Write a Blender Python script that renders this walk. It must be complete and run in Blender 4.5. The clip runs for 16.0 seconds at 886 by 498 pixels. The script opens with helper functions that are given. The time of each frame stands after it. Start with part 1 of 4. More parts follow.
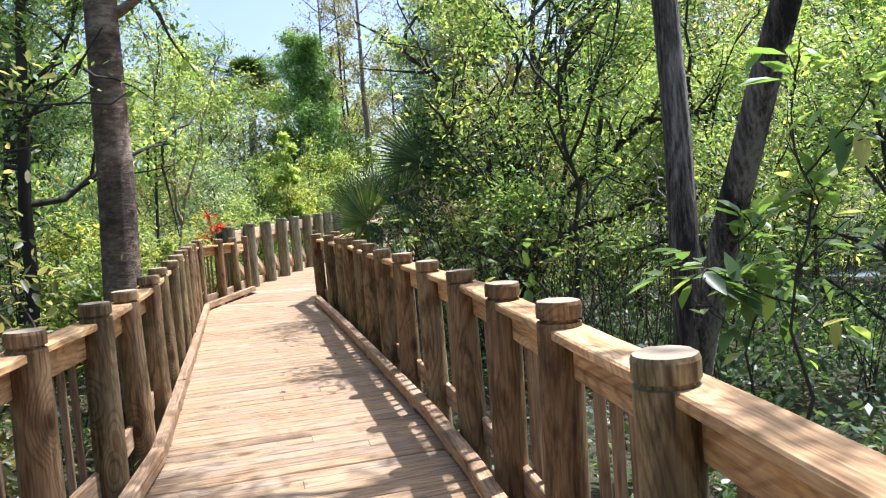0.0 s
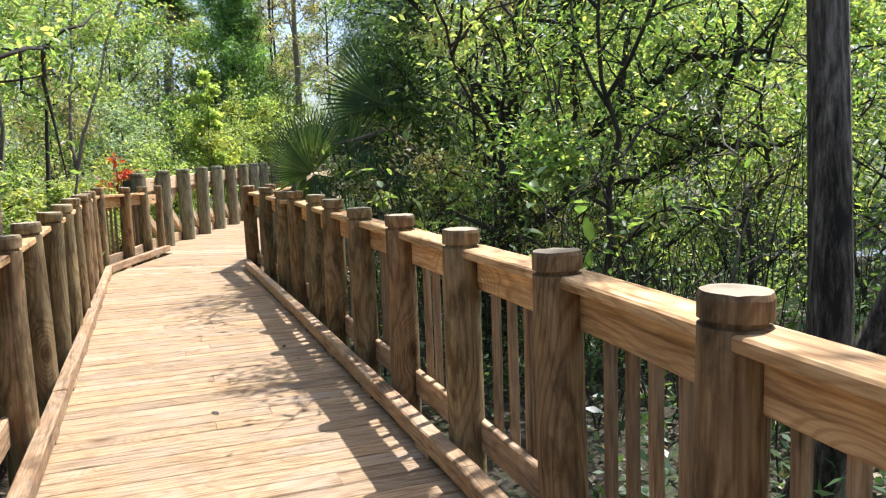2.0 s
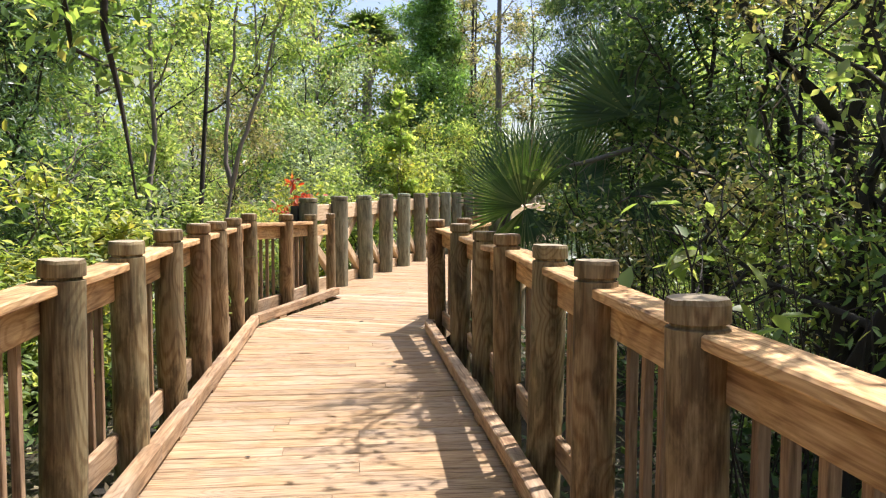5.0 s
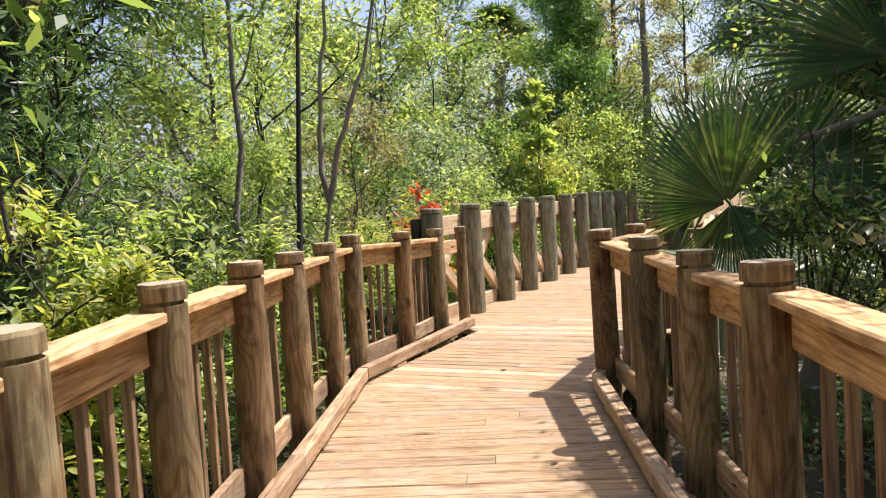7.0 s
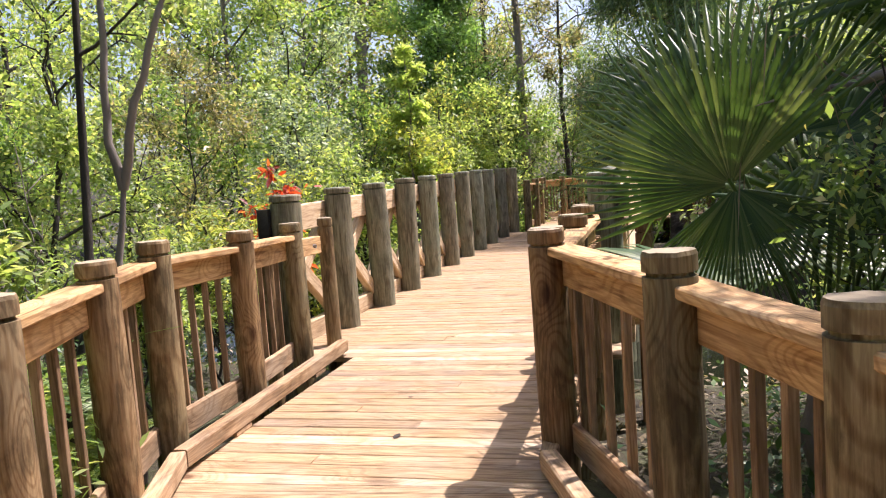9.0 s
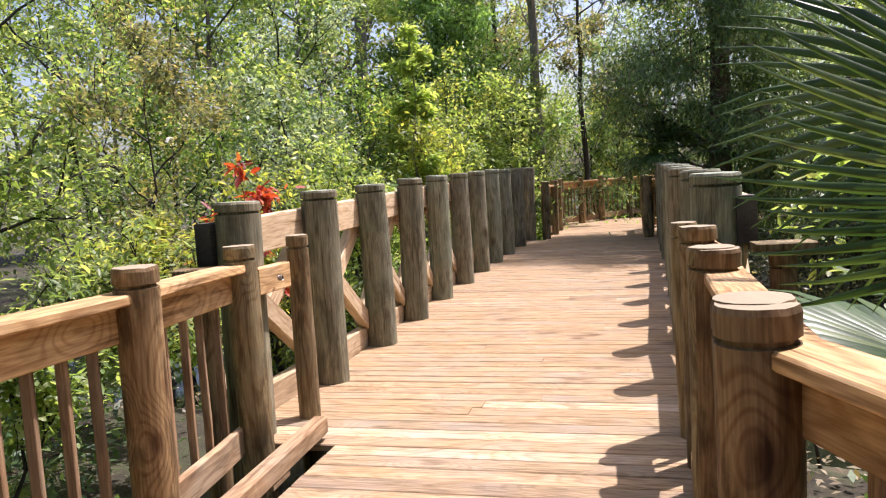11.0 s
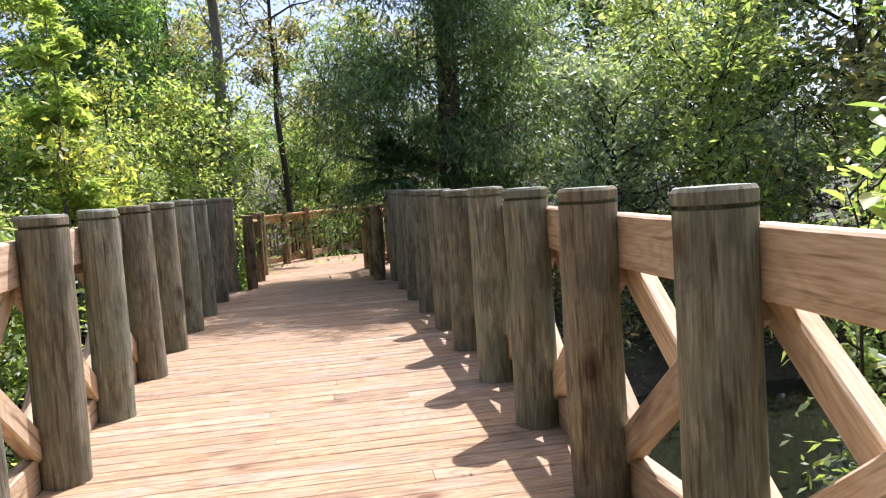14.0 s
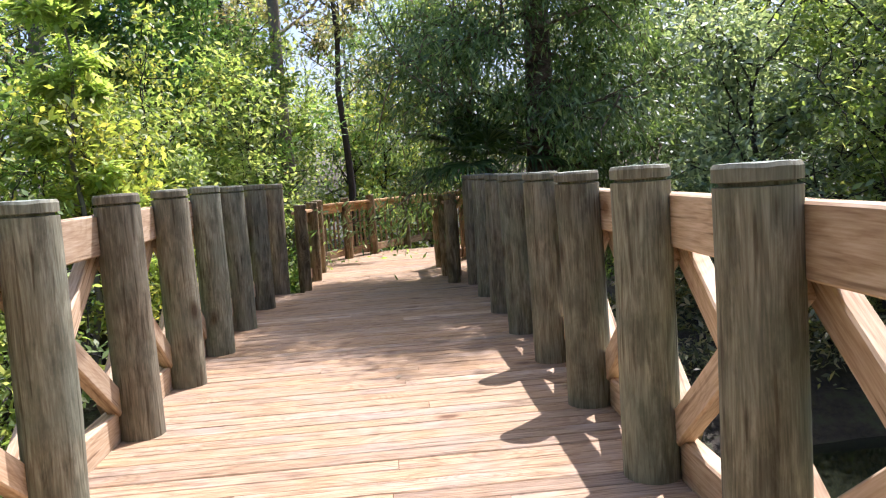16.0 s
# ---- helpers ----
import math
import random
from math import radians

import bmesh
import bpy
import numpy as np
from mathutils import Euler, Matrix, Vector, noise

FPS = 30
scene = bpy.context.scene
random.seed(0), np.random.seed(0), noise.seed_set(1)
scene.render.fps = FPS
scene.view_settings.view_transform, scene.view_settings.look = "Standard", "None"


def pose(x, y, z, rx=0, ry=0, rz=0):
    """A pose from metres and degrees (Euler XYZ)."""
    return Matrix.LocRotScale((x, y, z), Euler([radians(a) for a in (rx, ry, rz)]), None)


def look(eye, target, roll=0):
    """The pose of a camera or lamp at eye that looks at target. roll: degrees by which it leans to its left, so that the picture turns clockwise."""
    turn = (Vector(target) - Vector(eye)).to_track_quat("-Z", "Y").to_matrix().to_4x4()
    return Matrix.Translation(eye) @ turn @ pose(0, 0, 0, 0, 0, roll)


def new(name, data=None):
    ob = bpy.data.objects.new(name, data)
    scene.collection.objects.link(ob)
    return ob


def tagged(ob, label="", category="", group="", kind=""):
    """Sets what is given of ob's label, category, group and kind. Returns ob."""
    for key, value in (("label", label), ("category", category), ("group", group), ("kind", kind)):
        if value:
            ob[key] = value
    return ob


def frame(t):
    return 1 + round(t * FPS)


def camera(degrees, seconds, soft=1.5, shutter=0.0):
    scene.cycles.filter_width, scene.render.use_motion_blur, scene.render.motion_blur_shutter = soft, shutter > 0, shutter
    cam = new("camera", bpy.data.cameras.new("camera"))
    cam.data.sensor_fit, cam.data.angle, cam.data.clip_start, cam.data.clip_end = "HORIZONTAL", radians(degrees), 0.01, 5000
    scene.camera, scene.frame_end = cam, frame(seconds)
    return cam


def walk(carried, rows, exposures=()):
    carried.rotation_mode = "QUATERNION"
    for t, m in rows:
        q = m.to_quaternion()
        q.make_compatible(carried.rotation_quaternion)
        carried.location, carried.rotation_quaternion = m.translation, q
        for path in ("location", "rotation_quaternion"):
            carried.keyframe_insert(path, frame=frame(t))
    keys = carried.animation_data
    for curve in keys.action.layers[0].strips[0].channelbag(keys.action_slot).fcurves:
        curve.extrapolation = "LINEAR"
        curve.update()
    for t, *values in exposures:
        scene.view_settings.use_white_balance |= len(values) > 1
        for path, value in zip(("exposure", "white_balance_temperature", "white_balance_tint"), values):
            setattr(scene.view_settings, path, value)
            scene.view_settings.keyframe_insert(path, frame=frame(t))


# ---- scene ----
cam = camera(59.4, 16.0, soft=1.2)
METRES, EYE, TURN = 17.6, 1.54, -14.3
ROWS = [
    (0.0, 0.0, 0.0, 0.0, -0.28, -3.47, 4.58),
    (0.5, -0.015, 0.0291, 0.0004, -3.69, -3.21, 5.24),
    (1.0, -0.0247, 0.0553, -0.0003, -5.91, -3.54, 3.79),
    (1.5, -0.0292, 0.0878, -0.0028, -6.87, -4.54, 2.57),
    (2.0, -0.0325, 0.1211, -0.0055, -6.08, -6.61, 2.02),
    (2.5, -0.0367, 0.1543, -0.0064, -1.71, -7.69, 1.63),
    (3.0, -0.039, 0.1865, -0.0075, 2.01, -7.52, 1.17),
    (3.5, -0.0407, 0.2158, -0.0079, 4.24, -6.68, 1.11),
    (6.0, -0.0702, 0.3676, -0.008, 11.47, -3.07, -0.36),
    (6.5, -0.0767, 0.3999, -0.0071, 15.87, -3.73, 1.95),
    (7.0, -0.0838, 0.4281, -0.0072, 18.0, -3.23, 3.4),
    (7.5, -0.0888, 0.4577, -0.007, 15.24, -3.58, 2.51),
    (8.0, -0.0951, 0.4873, -0.0062, 11.63, -4.73, 1.82),
    (8.5, -0.109, 0.5162, -0.0065, 9.11, -5.64, 2.83),
    (9.0, -0.1208, 0.5464, -0.0052, 7.81, -5.38, 4.05),
    (11.5, -0.154, 0.6983, -0.0045, 7.56, -5.42, 3.07),
    (12.0, -0.1643, 0.7318, -0.0053, 3.09, -6.27, 3.3),
    (12.5, -0.1705, 0.7627, -0.0068, -3.97, -6.8, 3.62),
    (13.0, -0.1725, 0.7926, -0.0049, -10.35, -6.57, 3.87),
    (13.5, -0.175, 0.8239, -0.0046, -14.39, -5.64, 4.01),
    (14.0, -0.1747, 0.8538, -0.0048, -15.9, -4.58, 4.05),
    (14.5, -0.1706, 0.8835, -0.0063, -15.42, -4.51, 4.0),
    (15.0, -0.1644, 0.9124, -0.0065, -13.93, -4.88, 4.05),
    (15.5, -0.1586, 0.9445, -0.0056, -12.28, -5.15, 4.03),
    (16.0, -0.156, 0.9746, -0.006, -10.83, -5.17, 4.05),
]
walk(cam, [(t, pose(0, 0, EYE, 0, 0, TURN) @ pose(METRES * x, METRES * y, METRES * z, 90 + pitch, roll, yaw))
           for t, x, y, z, yaw, pitch, roll in ROWS],
     exposures=[(0.0, 1.12, 5650, 18), (1.0, 1.0, 5800, 16), (2.5, 1.12, 5900, 14), (4.0, 1.08, 6100, 17), (7.0, 0.92, 6350, 22), (9.0, 1.06, 6300, 26), (11.5, 0.84, 6150, 26), (13.0, 0.88, 5950, 25), (14.5, 1.08, 5750, 27), (16.0, 1.1, 5750, 27)])

# ---- light ----
SUN_AZ, SUN_EL = radians(66), radians(64)
world = bpy.data.worlds.new("world")
scene.world = world
world.use_nodes = True
wn = world.node_tree.nodes
sky = wn.new("ShaderNodeTexSky")
sky.sky_type, sky.sun_disc = "NISHITA", False
sky.sun_elevation, sky.sun_rotation = SUN_EL, SUN_AZ
sky.air_density, sky.dust_density = 1.0, 3.2
wn["Background"].inputs[1].default_value = 0.118
world.node_tree.links.new(sky.outputs[0], wn["Background"].inputs[0])
sun_data = bpy.data.lights.new("sun", "SUN")
sun_data.energy, sun_data.angle, sun_data.color = 4.6, radians(0.55), (1.0, 0.95, 0.86)
sun_way = Vector((math.sin(SUN_AZ) * math.cos(SUN_EL), math.cos(SUN_AZ) * math.cos(SUN_EL), math.sin(SUN_EL)))
sun = new("sun", sun_data)
sun.matrix_world = look(sun_way * 60, (0, 0, 0))


# ---- materials ----
def material(name):
    m = bpy.data.materials.new(name)
    m.use_nodes = True
    return m, m.node_tree.nodes, m.node_tree.links, m.node_tree.nodes["Principled BSDF"]


def ramp(nodes, stops):
    r = nodes.new("ShaderNodeValToRGB")
    e = r.color_ramp.elements
    while len(e) < len(stops):
        e.new(0.5)
    for el, (p, c) in zip(e, stops):
        el.position, el.color = p, (*c, 1)
    return r


def wood(name, dark, mid, light, axis=2, stretch=14.0, scale=9.0, rough=0.75, grey=0.25, grey_col=(0.30, 0.28, 0.25), bump=0.35, stain=None, fine=130.0, vary=(0.72, 1.22), end=None, end_z=0.0, mix_fine=0.38, mottle=0.0, knots=0.0, figure=0.0, tints=()):
    """Sawn or round timber with grain along one axis of the object, stains and greyed patches."""
    m, n, l, b = material(name)
    tc, info = n.new("ShaderNodeTexCoord"), n.new("ShaderNodeObjectInfo")
    off = n.new("ShaderNodeVectorMath")
    off.operation = "MULTIPLY_ADD"
    off.inputs[1].default_value = (37.0, 53.0, 71.0)
    cx = n.new("ShaderNodeCombineXYZ")
    for i in range(3):
        l.new(info.outputs["Random"], cx.inputs[i])
    l.new(cx.outputs[0], off.inputs[0])
    l.new(tc.outputs["Object"], off.inputs[2])
    mp = n.new("ShaderNodeMapping")
    s = [scale * stretch / 3] * 3
    s[axis] = scale / 3
    mp.inputs["Scale"].default_value = s
    l.new(off.outputs[0], mp.inputs[0])
    grain = n.new("ShaderNodeTexNoise")
    grain.inputs["Scale"].default_value, grain.inputs["Detail"].default_value, grain.inputs["Roughness"].default_value = 1.0, 6, 0.68
    grain.inputs["Distortion"].default_value = 1.1
    l.new(mp.outputs[0], grain.inputs["Vector"])
    mpf = n.new("ShaderNodeMapping")
    sf = [fine] * 3
    sf[axis] = fine * 0.05
    mpf.inputs["Scale"].default_value = sf
    l.new(off.outputs[0], mpf.inputs[0])
    fg = n.new("ShaderNodeTexNoise")
    fg.inputs["Scale"].default_value, fg.inputs["Detail"].default_value = 1.0, 3
    l.new(mpf.outputs[0], fg.inputs["Vector"])
    both = n.new("ShaderNodeMix")
    both.data_type = "FLOAT"
    both.inputs[0].default_value = mix_fine
    l.new(grain.outputs["Fac"], both.inputs[2])
    l.new(fg.outputs["Fac"], both.inputs[3])
    r = ramp(n, [(0.36, dark), (0.5, mid), (0.64, light)])
    l.new(both.outputs[0], r.inputs[0])
    blot = n.new("ShaderNodeTexNoise")
    blot.inputs["Scale"].default_value, blot.inputs["Detail"].default_value = 3.2, 5
    l.new(off.outputs[0], blot.inputs["Vector"])
    br = ramp(n, [(0.42, (0, 0, 0)), (0.68, (1, 1, 1))])
    l.new(blot.outputs["Fac"], br.inputs[0])
    k = n.new("ShaderNodeMath")
    k.operation = "MULTIPLY"
    k.inputs[1].default_value = grey
    l.new(br.outputs[0], k.inputs[0])
    mix = n.new("ShaderNodeMix")
    mix.data_type = "RGBA"
    l.new(k.outputs[0], mix.inputs["Factor"])
    l.new(r.outputs[0], mix.inputs[6])
    mix.inputs[7].default_value = (*grey_col, 1)
    hsv = n.new("ShaderNodeHueSaturation")
    v = n.new("ShaderNodeMapRange")
    v.inputs[3].default_value, v.inputs[4].default_value = vary
    l.new(info.outputs["Random"], v.inputs[0])
    l.new(v.outputs[0], hsv.inputs["Value"])
    l.new(mix.outputs[2], hsv.inputs["Color"])
    out = hsv.outputs[0]
    if tints:
        # timber of different trees and ages, piece by piece
        tr = ramp(n, tints)
        l.new(info.outputs["Random"], tr.inputs[0])
        m7 = n.new("ShaderNodeMix")
        m7.data_type, m7.blend_type = "RGBA", "MULTIPLY"
        m7.inputs["Factor"].default_value = 1.0
        l.new(out, m7.inputs[6])
        l.new(tr.outputs[0], m7.inputs[7])
        out = m7.outputs[2]
    # long drying checks
    mp3 = n.new("ShaderNodeMapping")
    s3 = [scale * stretch * 1.1] * 3
    s3[axis] = scale * 0.55
    mp3.inputs["Scale"].default_value = s3
    l.new(off.outputs[0], mp3.inputs[0])
    ck = n.new("ShaderNodeTexNoise")
    ck.inputs["Scale"].default_value, ck.inputs["Detail"].default_value = 0.6, 2
    l.new(mp3.outputs[0], ck.inputs["Vector"])
    cr = ramp(n, [(0.30, (0.75, 0.75, 0.75)), (0.40, (0, 0, 0))])
    l.new(ck.outputs["Fac"], cr.inputs[0])
    m3 = n.new("ShaderNodeMix")
    m3.data_type, m3.blend_type = "RGBA", "MULTIPLY"
    l.new(cr.outputs[0], m3.inputs["Factor"])
    l.new(out, m3.inputs[6])
    m3.inputs[7].default_value = (0.35, 0.28, 0.22, 1)
    out = m3.outputs[2]
    if stain:
        # dark weather stains and knots with a shape of their own
        kn = n.new("ShaderNodeTexNoise")
        kn.inputs["Scale"].default_value, kn.inputs["Detail"].default_value = stain, 3
        mp2 = n.new("ShaderNodeMapping")
        s2 = [1.0, 1.0, 1.0]
        s2[axis] = 0.4
        mp2.inputs["Scale"].default_value = s2
        l.new(off.outputs[0], mp2.inputs[0])
        l.new(mp2.outputs[0], kn.inputs["Vector"])
        kr = ramp(n, [(0.62, (0, 0, 0)), (0.74, (0.65, 0.65, 0.65))])
        l.new(kn.outputs["Fac"], kr.inputs[0])
        m2 = n.new("ShaderNodeMix")
        m2.data_type, m2.blend_type = "RGBA", "MULTIPLY"
        l.new(kr.outputs[0], m2.inputs["Factor"])
        l.new(out, m2.inputs[6])
        m2.inputs[7].default_value = (0.3, 0.24, 0.2, 1)
        out = m2.outputs[2]
    if knots:
        # round dark knots with a soft rim
        mk = n.new("ShaderNodeMapping")
        sk = [1.0, 1.0, 1.0]
        sk[axis] = 0.55
        mk.inputs["Scale"].default_value = sk
        l.new(off.outputs[0], mk.inputs[0])
        vo = n.new("ShaderNodeTexVoronoi")
        vo.inputs["Scale"].default_value = knots
        l.new(mk.outputs[0], vo.inputs["Vector"])
        vr = ramp(n, [(0.05, (0.85, 0.85, 0.85)), (0.10, (0.35, 0.35, 0.35)), (0.15, (0, 0, 0))])
        l.new(vo.outputs["Distance"], vr.inputs[0])
        m6 = n.new("ShaderNodeMix")
        m6.data_type, m6.blend_type = "RGBA", "MULTIPLY"
        l.new(vr.outputs[0], m6.inputs["Factor"])
        l.new(out, m6.inputs[6])
        m6.inputs[7].default_value = (0.28, 0.17, 0.10, 1)
        out = m6.outputs[2]
        if figure:
            # growth rings cut lengthwise: long flames that bend round the knots
            mf = n.new("ShaderNodeMapping")
            sg = [3.4, 3.4, 3.4]
            sg[axis] = 0.85
            mf.inputs["Scale"].default_value = sg
            l.new(off.outputs[0], mf.inputs[0])
            nf = n.new("ShaderNodeTexNoise")
            nf.inputs["Scale"].default_value, nf.inputs["Detail"].default_value = 1.0, 1.5
            l.new(mf.outputs[0], nf.inputs["Vector"])
            near = n.new("ShaderNodeMapRange")
            near.interpolation_type = "SMOOTHSTEP"
            near.inputs[1].default_value, near.inputs[2].default_value = 0.0, 0.42
            near.inputs[3].default_value, near.inputs[4].default_value = 0.28, 0.0
            l.new(vo.outputs["Distance"], near.inputs[0])
            fld = n.new("ShaderNodeMath")
            fld.operation = "ADD"
            l.new(nf.outputs["Fac"], fld.inputs[0])
            l.new(near.outputs[0], fld.inputs[1])
            ph = n.new("ShaderNodeMath")
            ph.operation = "MULTIPLY"
            ph.inputs[1].default_value = 120.0
            l.new(fld.outputs[0], ph.inputs[0])
            sn = n.new("ShaderNodeMath")
            sn.operation = "SINE"
            l.new(ph.outputs[0], sn.inputs[0])
            fr = ramp(n, [(0.05, (0, 0, 0)), (0.95, (figure, figure, figure))])
            l.new(sn.outputs[0], fr.inputs[0])
            m8 = n.new("ShaderNodeMix")
            m8.data_type, m8.blend_type = "RGBA", "MULTIPLY"
            l.new(fr.outputs[0], m8.inputs["Factor"])
            l.new(out, m8.inputs[6])
            m8.inputs[7].default_value = (0.50, 0.36, 0.25, 1)
            out = m8.outputs[2]
    if mottle:
        # patchy algae and peeling surface
        mt = n.new("ShaderNodeTexNoise")
        mt.inputs["Scale"].default_value, mt.inputs["Detail"].default_value, mt.inputs["Roughness"].default_value = 9.0, 6, 0.65
        mpm = n.new("ShaderNodeMapping")
        sm = [1.0, 1.0, 1.0]
        sm[axis] = 0.35
        mpm.inputs["Scale"].default_value = sm
        l.new(off.outputs[0], mpm.inputs[0])
        l.new(mpm.outputs[0], mt.inputs["Vector"])
        mr_ = ramp(n, [(0.40, (mottle, mottle, mottle)), (0.50, (0, 0, 0))])
        l.new(mt.outputs["Fac"], mr_.inputs[0])
        m4 = n.new("ShaderNodeMix")
        m4.data_type, m4.blend_type = "RGBA", "MULTIPLY"
        l.new(mr_.outputs[0], m4.inputs["Factor"])
        l.new(out, m4.inputs[6])
        m4.inputs[7].default_value = (0.36, 0.36, 0.32, 1)
        out = m4.outputs[2]
    if end:
        geo = n.new("ShaderNodeNewGeometry")
        sep = n.new("ShaderNodeSeparateXYZ")
        l.new(geo.outputs["True Normal"], sep.inputs[0])
        er = ramp(n, [(0.80, (0, 0, 0)), (0.92, (0.8, 0.8, 0.8))])
        l.new(sep.outputs["Z"], er.inputs[0])
        oz = n.new("ShaderNodeSeparateXYZ")
        l.new(tc.outputs["Object"], oz.inputs[0])
        top = n.new("ShaderNodeMath")
        top.operation = "GREATER_THAN"
        top.inputs[1].default_value = end_z
        l.new(oz.outputs["Z"], top.inputs[0])
        both_e = n.new("ShaderNodeMath")
        both_e.operation = "MULTIPLY"
        l.new(er.outputs[0], both_e.inputs[0])
        l.new(top.outputs[0], both_e.inputs[1])
        m5 = n.new("ShaderNodeMix")
        m5.data_type = "RGBA"
        l.new(both_e.outputs[0], m5.inputs["Factor"])
        l.new(out, m5.inputs[6])
        m5.inputs[7].default_value = (*end, 1)
        out = m5.outputs[2]
    l.new(out, b.inputs["Base Color"])
    bp = n.new("ShaderNodeBump")
    bp.inputs["Strength"].default_value, bp.inputs["Distance"].default_value = bump, 0.006
    l.new(grain.outputs["Fac"], bp.inputs["Height"])
    l.new(bp.outputs[0], b.inputs["Normal"])
    b.inputs["Roughness"].default_value = rough
    b.inputs["Specular IOR Level"].default_value = 0.3
    return m


def leafy(name, stops, through_light=0.45, rough=0.42):
    """Leaf blades: each blade takes its own shade, and lets light through."""
    m, n, l, b = material(name)
    geo = n.new("ShaderNodeNewGeometry")
    r = ramp(n, stops)
    l.new(geo.outputs["Random Per Island"], r.inputs[0])
    info = n.new("ShaderNodeTexNoise")
    tc = n.new("ShaderNodeTexCoord")
    info.inputs["Scale"].default_value, info.inputs["Detail"].default_value = 0.9, 2
    l.new(tc.outputs["Object"], info.inputs["Vector"])
    hsv = n.new("ShaderNodeHueSaturation")
    mr = n.new("ShaderNodeMapRange")
    mr.inputs[1].default_value, mr.inputs[2].default_value = 0.3, 0.7
    mr.inputs[3].default_value, mr.inputs[4].default_value = 0.7, 1.35
    l.new(info.outputs["Fac"], mr.inputs[0])
    l.new(mr.outputs[0], hsv.inputs["Value"])
    l.new(r.outputs[0], hsv.inputs["Color"])
    l.new(hsv.outputs[0], b.inputs["Base Color"])
    b.inputs["Roughness"].default_value = rough
    b.inputs["Specular IOR Level"].default_value = 0.4
    tr = n.new("ShaderNodeBsdfTranslucent")
    warm = n.new("ShaderNodeMix")
    warm.data_type, warm.blend_type = "RGBA", "MULTIPLY"
    warm.inputs["Factor"].default_value = 1.0
    warm.inputs[7].default_value = (2.5, 2.35, 1.0, 1)
    l.new(hsv.outputs[0], warm.inputs[6])
    l.new(warm.outputs[2], tr.inputs[0])
    mx = n.new("ShaderNodeMixShader")
    mx.inputs[0].default_value = through_light
    l.new(b.outputs[0], mx.inputs[1])
    l.new(tr.outputs[0], mx.inputs[2])
    l.new(mx.outputs[0], n["Material Output"].inputs[0])
    return m


def rough_mix(name, stops, scale, bump=0.6, rough=0.9, dist=0.02, stretch=(1, 1, 1)):
    m, n, l, b = material(name)
    tc, mp = n.new("ShaderNodeTexCoord"), n.new("ShaderNodeMapping")
    mp.inputs["Scale"].default_value = stretch
    l.new(tc.outputs["Object"], mp.inputs[0])
    a, c = n.new("ShaderNodeTexNoise"), n.new("ShaderNodeTexNoise")
    a.inputs["Scale"].default_value, a.inputs["Detail"].default_value, a.inputs["Roughness"].default_value = scale, 8, 0.7
    c.inputs["Scale"].default_value = scale * 0.13
    add = n.new("ShaderNodeMath")
    add.operation = "MULTIPLY_ADD"
    add.inputs[1].default_value = 0.5
    half = n.new("ShaderNodeMath")
    half.operation = "MULTIPLY"
    half.inputs[1].default_value = 0.5
    l.new(mp.outputs[0], a.inputs["Vector"])
    l.new(mp.outputs[0], c.inputs["Vector"])
    l.new(c.outputs["Fac"], half.inputs[0])
    l.new(a.outputs["Fac"], add.inputs[0])
    l.new(half.outputs[0], add.inputs[2])
    r = ramp(n, stops)
    l.new(add.outputs[0], r.inputs[0])
    l.new(r.outputs[0], b.inputs["Base Color"])
    bp = n.new("ShaderNodeBump")
    bp.inputs["Strength"].default_value, bp.inputs["Distance"].default_value = bump, dist
    l.new(a.outputs["Fac"], bp.inputs["Height"])
    l.new(bp.outputs[0], b.inputs["Normal"])
    b.inputs["Roughness"].default_value = rough
    return m


AGES = [(0.0, (0.92, 0.80, 0.66)), (0.22, (1.1, 1.04, 0.92)), (0.42, (0.66, 0.74, 0.66)), (0.6, (1.08, 0.98, 0.82)), (0.8, (0.9, 0.98, 0.88)), (1.0, (0.76, 0.68, 0.58))]
DECK = wood("deck_boards", (0.19, 0.124, 0.068), (0.375, 0.268, 0.154), (0.48, 0.365, 0.228), axis=0, stretch=18, scale=5, grey=0.45,
            grey_col=(0.36, 0.31, 0.26), stain=5.0, bump=0.5, vary=(0.9, 1.08), mix_fine=0.6, mottle=0.22, knots=2.4, figure=0.3,
            tints=[(0.0, (0.86, 0.84, 0.84)), (0.2, (1.06, 1.0, 0.92)), (0.45, (1.02, 0.95, 0.84)), (0.55, (0.9, 0.92, 0.94)), (0.75, (1.08, 1.0, 0.9)), (0.93, (1.0, 0.97, 0.95)), (1.0, (1.3, 1.34, 1.4))])
POST = wood("rail_post_wood", (0.135, 0.086, 0.044), (0.27, 0.187, 0.104), (0.41, 0.305, 0.18), axis=2, stretch=5, scale=6, grey=0.4,
            grey_col=(0.18, 0.17, 0.12), stain=4.0, end=(0.36, 0.30, 0.21), end_z=1.095, mottle=0.75, knots=3.2, figure=0.55, mix_fine=0.4, vary=(0.82, 1.1), tints=AGES)
BIGPOST = wood("bridge_post_wood", (0.112, 0.098, 0.066), (0.225, 0.203, 0.145), (0.375, 0.352, 0.265), axis=2, stretch=8, scale=7, grey=0.55,
               grey_col=(0.17, 0.19, 0.15), stain=3.5, end=(0.26, 0.30, 0.23), end_z=1.345, mottle=0.5, knots=2.4, figure=0.14, vary=(0.86, 1.1),
               tints=[(0.0, (0.86, 0.95, 0.9)), (0.3, (1.08, 1.0, 0.88)), (0.5, (0.92, 1.04, 0.98)), (0.7, (0.84, 0.78, 0.7)), (0.85, (1.1, 0.9, 0.74)), (1.0, (0.9, 1.0, 0.94))])
